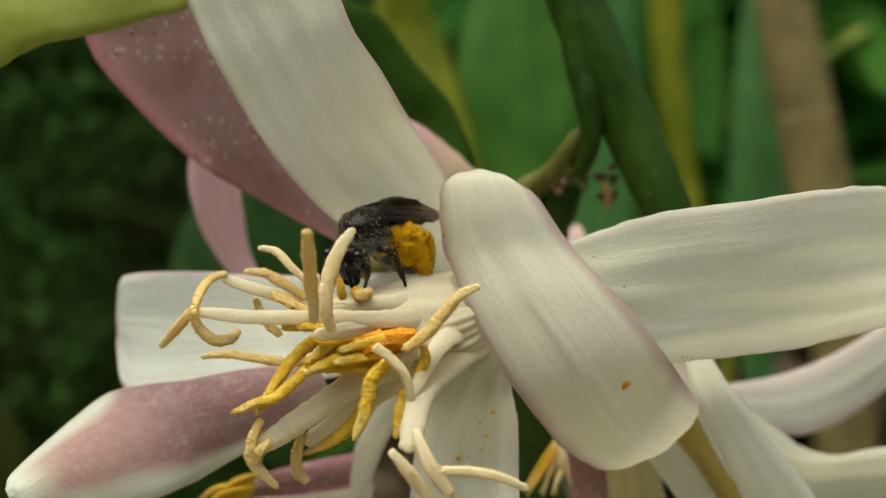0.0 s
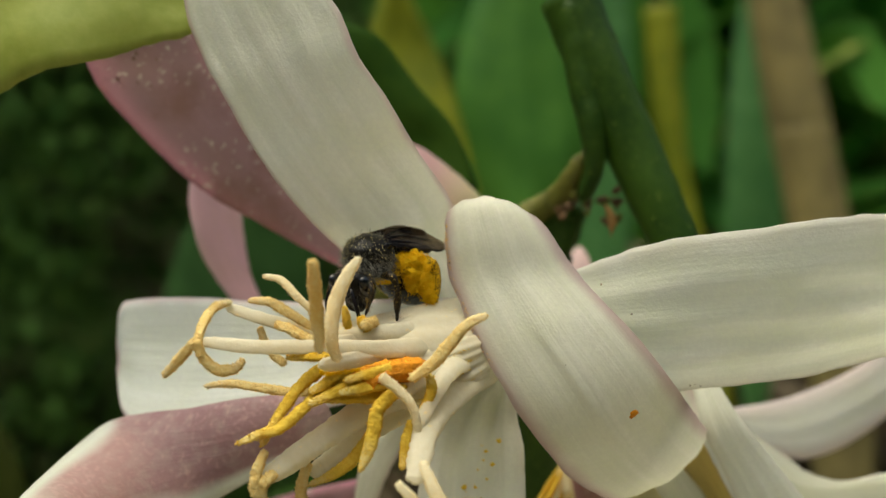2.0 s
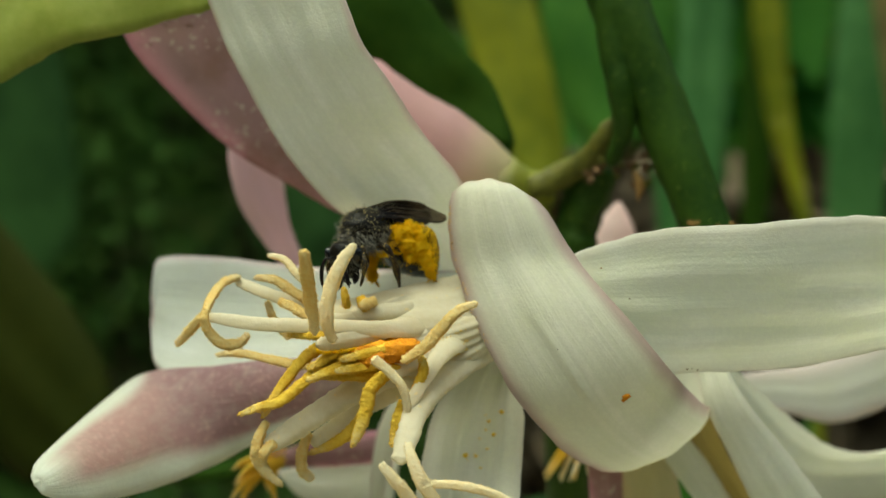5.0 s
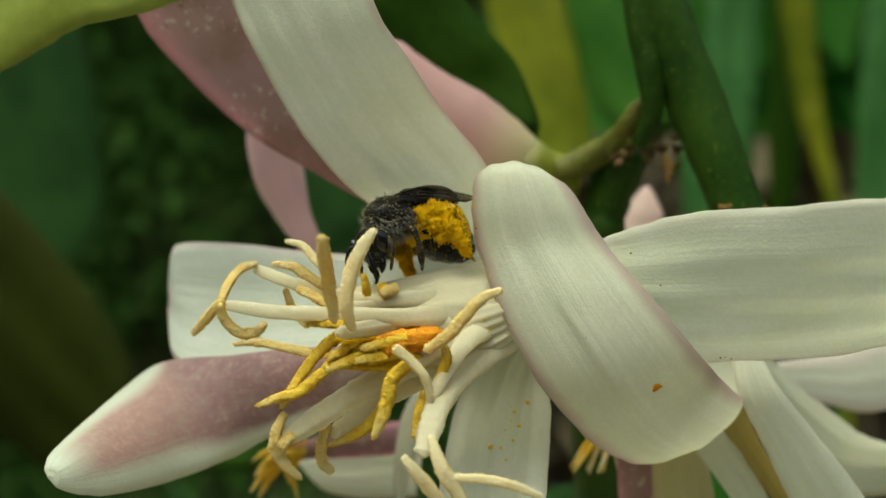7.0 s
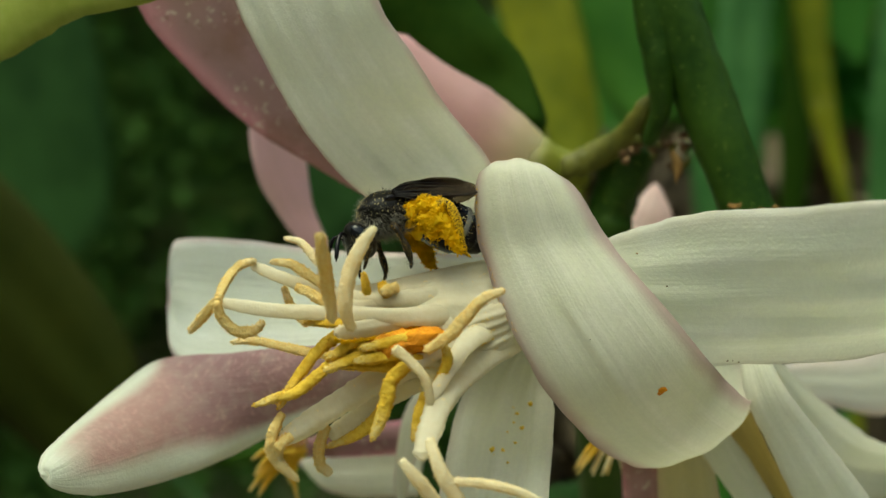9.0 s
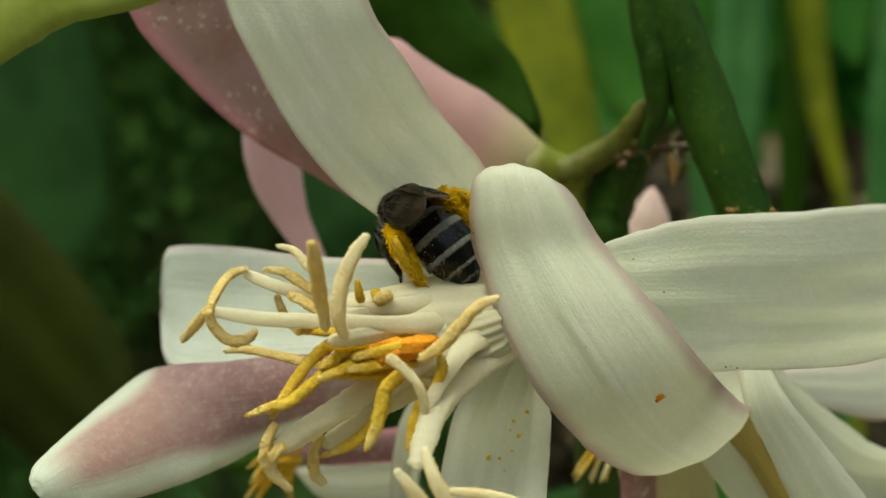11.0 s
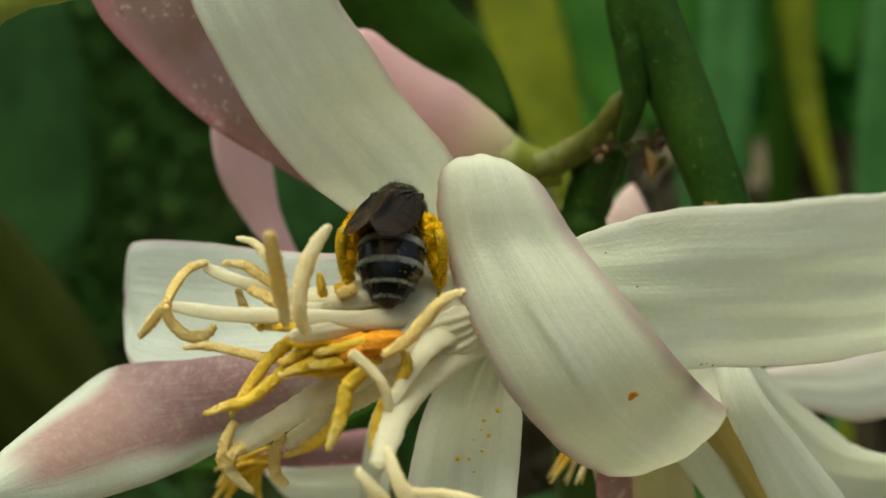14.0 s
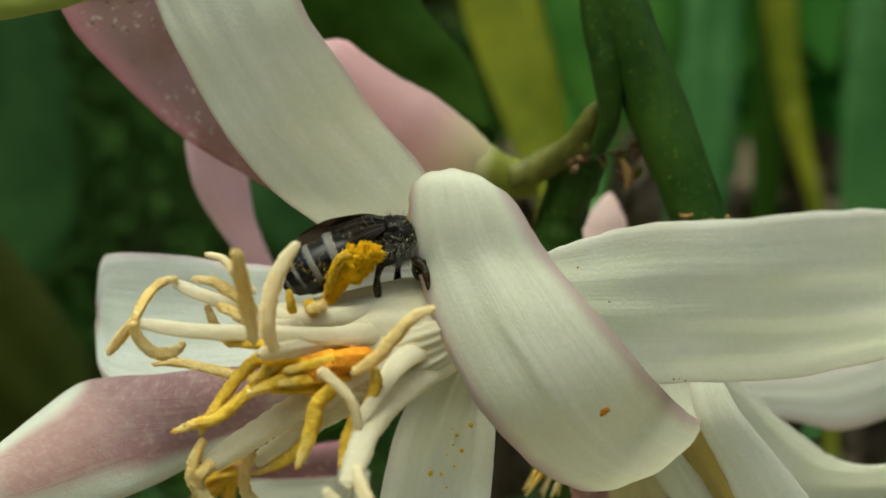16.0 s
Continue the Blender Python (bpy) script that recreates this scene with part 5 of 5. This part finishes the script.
    hairs(500, (0, 0, 0), (1.93, 1.70, 1.53), 0.7, M_HAIR_PALE, thorax, lambda d: d.z < -0.1, (-0.6, 0, -0.5), 0.012)
    hairs(260, (0, 0, 0), (1.93, 1.70, 1.53), 0.4, M_HAIR_DARK, thorax, lambda d: d.z > 0.2, (0, 0, 0.3))
    hairs(180, (-1.2, 0, 0.7), (0.75, 1.25, 0.75), 0.5, M_HAIR_PALE, thorax, lambda d: d.z > 0.0 and d.x < 0.4, (-0.4, 0, 0.3))
    hairs(110, (0.9, 0, 0.1), (1.05, 1.4, 1.2), 0.42, M_HAIR_PALE, thorax, lambda d: d.x > 0.5, (0.3, 0, 0.3))
    # abdomen, ring after ring, each overlapping the next
    xs = (-1.5, -2.3, -3.7, -5.0, -6.0, -6.7, -7.1)
    rs = (0.8, 1.6, 2.08, 2.0, 1.52, 0.95, 0.3)
    sag = lambda x: -0.15 + 0.2 * (x + 1.6) - 0.035 * (x + 1.6) ** 2
    slope = lambda x: 0.2 - 0.07 * (x + 1.6)

    def on_ring(x, w, r):
        """A point on the abdomen's skin, w round a ring that stands square to its bent axis."""
        up = Vector((-slope(x), 0, 1)).normalized()
        return Vector((x, math.cos(w) * r, sag(x))) + up * math.sin(w) * r * 0.82

    abdomen = part("abdomen", ball((-4.3, 0, -1.05), (1.9, 1.25, 0.9)), M_CHITIN_BARE, b, **kw)
    for k in range(6):
        bm = bmesh.new()
        rings = []
        for i in range(8):
            q = i / 7
            x = xs[k] + (xs[k + 1] - 0.12 - xs[k]) * q
            r = max(rs[k] + (rs[k + 1] - rs[k]) * q + 0.06 * math.sin(q * math.pi * 0.62), 0.12)
            rings.append([bm.verts.new(on_ring(x, w, r)) for w in [2 * math.pi * s / 40 for s in range(40)]])
        for p, q in pairwise(rings):
            for s in range(40):
                bm.faces.new((p[s], p[(s + 1) % 40], q[(s + 1) % 40], q[s]))
        bm.faces.new(rings[-1])
        bm.faces.new(rings[0][::-1])
        bmesh.ops.recalc_face_normals(bm, faces=bm.faces[:])
        part("abdomen_segment", bm, M_ABDOMEN, abdomen, **kw)
    verts, faces = [], []
    for k in range(0, 5):
        for _ in range((2600, 3000, 1700, 700, 250)[k]):
            w = rnd.uniform(-0.45, math.pi + 0.45)
            x = xs[k + 1] + rnd.uniform(-0.04, (0.3, 0.34, 0.2, 0.12, 0.1)[k])
            q = (x - xs[k]) / (xs[k + 1] - xs[k])
            r = rs[k] + (rs[k + 1] - rs[k]) * q + 0.075
            p = on_ring(x, w, r)
            n = Vector((-1.0, 0.05 * math.cos(w) + rnd.uniform(-0.13, 0.13), -slope(x) + rnd.uniform(-0.13, 0.13))).normalized()
            side = Vector((0, -math.sin(w), math.cos(w))) * 0.016
            i = len(verts)
            verts += [p + side, p - side, p + n * rnd.uniform(0.18, 0.3)]
            faces.append((i, i + 1, i + 2))
    hairs(420, (-4.3, 0, -0.9), (2.6, 2.05, 1.6), 0.32, M_POLLEN, abdomen, lambda d: d.z < 0.15 and abs(d.y) > 0.35, (-0.5, 0, 0))
    stuff("hair_band", verts, faces, M_BAND, abdomen, "pale hair bands across the abdomen")
    bm = grains(420, [((-3.2, 0, -0.9), 1.6), ((-4.4, 0, -1.35), 1.5)], ball((-3.5, 0, -1.25), (1.9, 1.45, 0.75), None, None, 12, 18, 0.25, 9), 0.02, 0.05)
    part("pollen_belly", bm, M_POLLEN, abdomen, "pollen dusted over the belly", **kw)
    places = []
    for _ in range(240):
        w, x = rnd.choice((rnd.uniform(-0.7, 0.45), rnd.uniform(math.pi - 0.45, math.pi + 0.7), rnd.uniform(0, math.pi))), rnd.uniform(-5.6, -2.2)
        k = max(i for i in range(6) if xs[i] >= x)
        r = rs[k] + (rs[k + 1] - rs[k]) * (x - xs[k]) / (xs[k + 1] - xs[k]) + 0.07
        places.append(on_ring(x, w, r))
    part("pollen_fleck", dust(bmesh.new(), places, 0.018, 0.045, rnd), M_FLECK, abdomen, "scattered pale pollen grains", **kw)
    # wings folded flat over the back
    wings = []
    for s in (-1, 1):
        for name, k, lift in (("forewing", 1.0, 0.1), ("hindwing", 0.74, 0.0)):
            def edge(points):
                return [(-0.3 + (x + 0.3) * k * 0.80, s * y - 0.16 * (x + 0.3) * k * 0.80, z + lift + 0.07 * (s > 0) - 0.11 * min(0, x + 0.3) * k) for x, y, z in points]
            outer = edge([(-0.2, 1.5, 0.75), (-1.6, 2.0, 0.5), (-3.4, 2.15, 0.25), (-5.4, 2.0, 0.15), (-7.2, 1.55, 0.3), (-8.1, 0.9, 0.6)])
            inner = edge([(-0.2, 1.0, 1.2), (-1.6, 0.2, 1.75), (-3.4, -0.35, 1.95), (-5.4, -0.4, 1.8), (-7.2, 0.05, 1.3), (-8.1, 0.7, 0.75)])
            wing = part(name, blade(outer, inner, 0.12, 0.025, 28, 10, 0.12, 0.03, 3, (0, 0, 1), 0.5, 1 + s, 0.0), [M_WING, M_WING], b, "smoky brown translucent wing" if k == 1.0 else "", **kw)
            wings.append(wing)
            for v, stop in ((0.03, 0.95), (0.22, 0.7), (0.45, 0.75), (0.68, 0.6)):
                line = [spline(outer, stop * u / 5).lerp(spline(inner, stop * u / 5), v + 0.05 * math.sin(u)) + Vector((0, 0, 0.12 * (1 - (2 * v - 1) ** 2) + 0.03)) for u in range(6)]
                part("vein", rod(line, (0.07, 0.06, 0.05, 0.03), 5, 14), M_CHITIN_BARE, wing, **kw)
            for u in (0.45, 0.6):
                line = [spline(outer, u).lerp(spline(inner, u + 0.05), v) + Vector((0, 0, 0.12 * (1 - (2 * v - 1) ** 2) + 0.03)) for v in (0.05, 0.25, 0.45)]
                part("vein", rod(line, (0.03, 0.03), 5, 6), M_CHITIN_BARE, wing, **kw)
    # legs, each turning about its hip
    legs = {}
    for s in (-1, 1):
        for name, pts, rad in (
                ("foreleg", [(1.0, s * 0.8, -1.3), (1.7, s * 1.5, -1.8), (1.8, s * 1.8, -2.6), (1.85, s * 1.7, -3.4), (1.95, s * 1.6, -4.0)], (0.2, 0.29, 0.17, 0.25, 0.2, 0.11, 0.12, 0.08)),
                ("midleg", [(0.0, s * 1.1, -1.3), (0.2, s * 2.2, -1.3), (0.0, s * 2.5, -2.3), (-0.15, s * 2.4, -3.4), (-0.1, s * 2.45, -3.9), (0.05, s * 2.55, -4.25)], (0.2, 0.3, 0.26, 0.17, 0.28, 0.22, 0.12, 0.12, 0.08)),
                ("hindleg", [(-0.9, s * 1.0, -1.2), (-1.8, s * 2.1, -0.7), (-3.2, s * 3.0, -0.25), (-3.65, s * 3.2, -1.5), (-3.75, s * 3.1, -2.7), (-3.9, s * 2.9, -3.6), (-4.3, s * 2.85, -4.1)], (0.3, 0.38, 0.36, 0.36, 0.28, 0.15, 0.07))):
            hip = Vector(pts[0])
            leg = part(name, rod([Vector(p) - hip for p in pts], rad, 10, 34, 1.0, (0, 1, 0), 0.14, 3 + s), M_LEG_DUSTY if name == "hindleg" else M_LEG, b, **kw)
            leg.location = hip * BEE
            legs[name, s] = leg, hip
            line = [Vector(p) - hip for p in pts]
            verts, faces = [], []
            for _ in range(150):
                u = rnd.uniform(0.15, 0.8)
                p, q = spline(line, u), spline(line, u + 0.03)
                n = ((q - p).normalized() + 1.2 * Vector([rnd.uniform(-1, 1) for _ in range(3)])).normalized()
                a = n.orthogonal().normalized() * 0.014
                i = len(verts)
                verts += [p + a, p - a, p + n * rnd.uniform(0.35, 0.6)]
                faces.append((i, i + 1, i + 2))
            stuff("bristle", verts, faces, M_HAIR, leg)
            if name == "hindleg":
                bm = bmesh.new()
                for n, (c, r) in enumerate((((-1.35, 1.85, 0.0), 0.58), ((-1.95, 2.3, 0.12), 0.7), ((-2.6, 2.6, -0.2), 0.76), ((-1.9, 2.25, -0.75), 0.7), ((-2.65, 2.65, -1.0), 0.82), ((-3.1, 2.8, -1.65), 0.7), ((-3.3, 2.9, -2.3), 0.55), ((-3.5, 2.9, -2.95), 0.36), ((-2.2, 2.2, -1.6), 0.5))):
                    ball(Vector((c[0] - 0.1, s * c[1], c[2] - 0.3)) - hip, (r * 0.88, r * 0.78, r * 0.88), bm, None, 14, 18, 0.45, n + 3 * s)
                for v in bm.verts:
                    v.co += 0.05 * Vector([rnd.gauss(0, 1) for _ in range(3)])
                skin = [v.co.copy() for v in bm.verts]
                dust(bm, [rnd.choice(skin) + 0.15 * Vector([rnd.gauss(0, 0.6) for _ in range(3)]) for _ in range(6500)], 0.03, 0.085, rnd)
                fuzz(bm, 500, 0.3, rnd)
                part("pollen_load", bm, M_POLLEN, leg, "bright yellow pollen clumps", **kw)
    return b, legs, head, neck, abdomen, wings


bee_thing, bee_legs, bee_head, bee_neck, bee_abdomen, bee_wings = bee()
BEE_ROWS = [
    (0, -5.81, 86.58, 1.4, -4, -3, 237),
    (2, -5.78, 86.40, 1.5, -3, 1, 237),
    (4, -6.05, 86.37, 1.85, 4, 3, 234),
    (6.5, -6.74, 86.46, 1.9, 9, 4, 233),
    (7, -6.15, 86.52, 1.6, 18, 1, 230),
    (8, -6.15, 86.31, 1.65, 17, -2, 217),
    (8.5, -6.05, 86.41, 1.65, 18, -3, 214),
    (9, -6.5, 86.50, 1.75, 14, -5, 207),
    (10.4, -6.00, 88.20, 2.30, -2, 2, 165),
    (11.3, -5.1, 90.0, 2.25, -40, 2, 118),
    (11.5, -5.05, 90.0, 2.3, -40, 2, 116),
    (12.0, -4.7, 88.8, 1.9, -30, 14, 112),
    (12.5, -4.50, 88.0, 1.65, -20, 23, 106),
    (13.5, -3.20, 87.6, 2.1, -4, 25, 98),
    (14.2, -3.0, 87.6, 2.1, 0, 25, 88),
    (14.55, -2.9, 87.8, 2.15, 0, 23, 76),
    (14.75, -2.7, 88.0, 2.2, 0, 20, 58),
    (15, -2.2, 88.4, 2.2, -4, 12, 36),
    (15.5, -1.1, 88.0, 1.55, 0, 8, 10),
    (16, -1.3, 87.6, 1.0, -1, 8, 8),
]
# degrees by which the legs swing back (turn about the bee's y), lift outwards (about its x) and trail (about its z)
ABDOMEN_ROWS = [(0, 8), (9.2, 6), (10.6, 22), (11.3, 40), (11.7, 36), (12.5, 18), (13.5, 10), (14.5, 10), (15, 12), (15.6, 4), (16, 0)]
WING_ROWS = [(0, -5), (6.5, -6), (9.2, -8), (11.3, 0), (14.7, 0), (15.2, -8), (16, -13)]
HEAD_ROWS = [(0, 26), (1.5, 30), (3.5, 28), (4.2, 24), (6.3, 22), (6.9, 16), (7.5, 8), (8.0, 18), (8.5, 12), (9.0, -4), (9.2, -2), (11.3, 0), (16, 0)]
LEG_ROWS = {
    ("hindleg", -1): [(0, 0, 0), (14.6, 0, 0), (15.0, -4, 0), (15.3, 8, -12), (15.6, 14, -22), (16, 18, -26)],
    ("hindleg", 1): [(0, 0, 0), (9, 4, 0), (12, 0, 0), (16, 20, 0)],
    ("midleg", 1): [(0, 22, 10), (0.5, 8, 0), (1.1, 4, 0), (1.4, 24, 10), (1.8, 6, 0), (2.7, 0, 0), (3.3, 20, 15), (3.6, 24, 10), (4.0, 4, 0), (6.3, 24, 12), (6.7, -4, 0), (7.6, -6, 0), (8.1, 22, 10), (8.6, -2, 0), (9.2, 10, 6), (16, 0, 0)],
    ("midleg", -1): [(0, 0, 0), (6.5, -4, 0), (12, 6, 0), (14.5, 0, 0), (15, 0, 0, -40), (15.5, 0, 0, -55), (16, 10, 0, -60)],
    ("foreleg", 1): [(0, 0, 0), (1.5, -10, 0), (3, 6, 0), (4, -6, 0), (6.5, 4, 0), (7.5, -14, 0), (8.2, 8, 0), (9, -12, 0), (16, 0, 0)],
}


def motions():
    walk(bee_thing, [(t, Matrix.Translation(BLOOM) @ pose(x * MM, y * MM, z * MM, roll, -pitch, yaw)) for t, x, y, z, roll, pitch, yaw in BEE_ROWS])
    waist = Matrix.Translation(Vector((-1.5, 0, -0.15)) * BEE)
    walk(bee_abdomen, [(t, waist @ pose(0, 0, 0, 0, -droop, 0) @ waist.inverted()) for t, droop in ABDOMEN_ROWS])
    hinge = Matrix.Translation(Vector((-0.3, 0, 1.0)) * BEE)
    for wing in bee_wings:
        walk(wing, [(t, hinge @ pose(0, 0, 0, 0, lift, 0) @ hinge.inverted()) for t, lift in WING_ROWS])
    walk(bee_head, [(t, Matrix.Translation(bee_neck * BEE) @ pose(0, 0, 0, 0, nod, 0)) for t, nod in HEAD_ROWS])
    for (name, s), rows in LEG_ROWS.items():
        leg, hip = bee_legs[name, s]
        walk(leg, [(t, Matrix.Translation(hip * BEE) @ pose(0, 0, 0, s * lift, swing, turn[0] if turn else 0)) for t, swing, lift, *turn in rows])


motions()
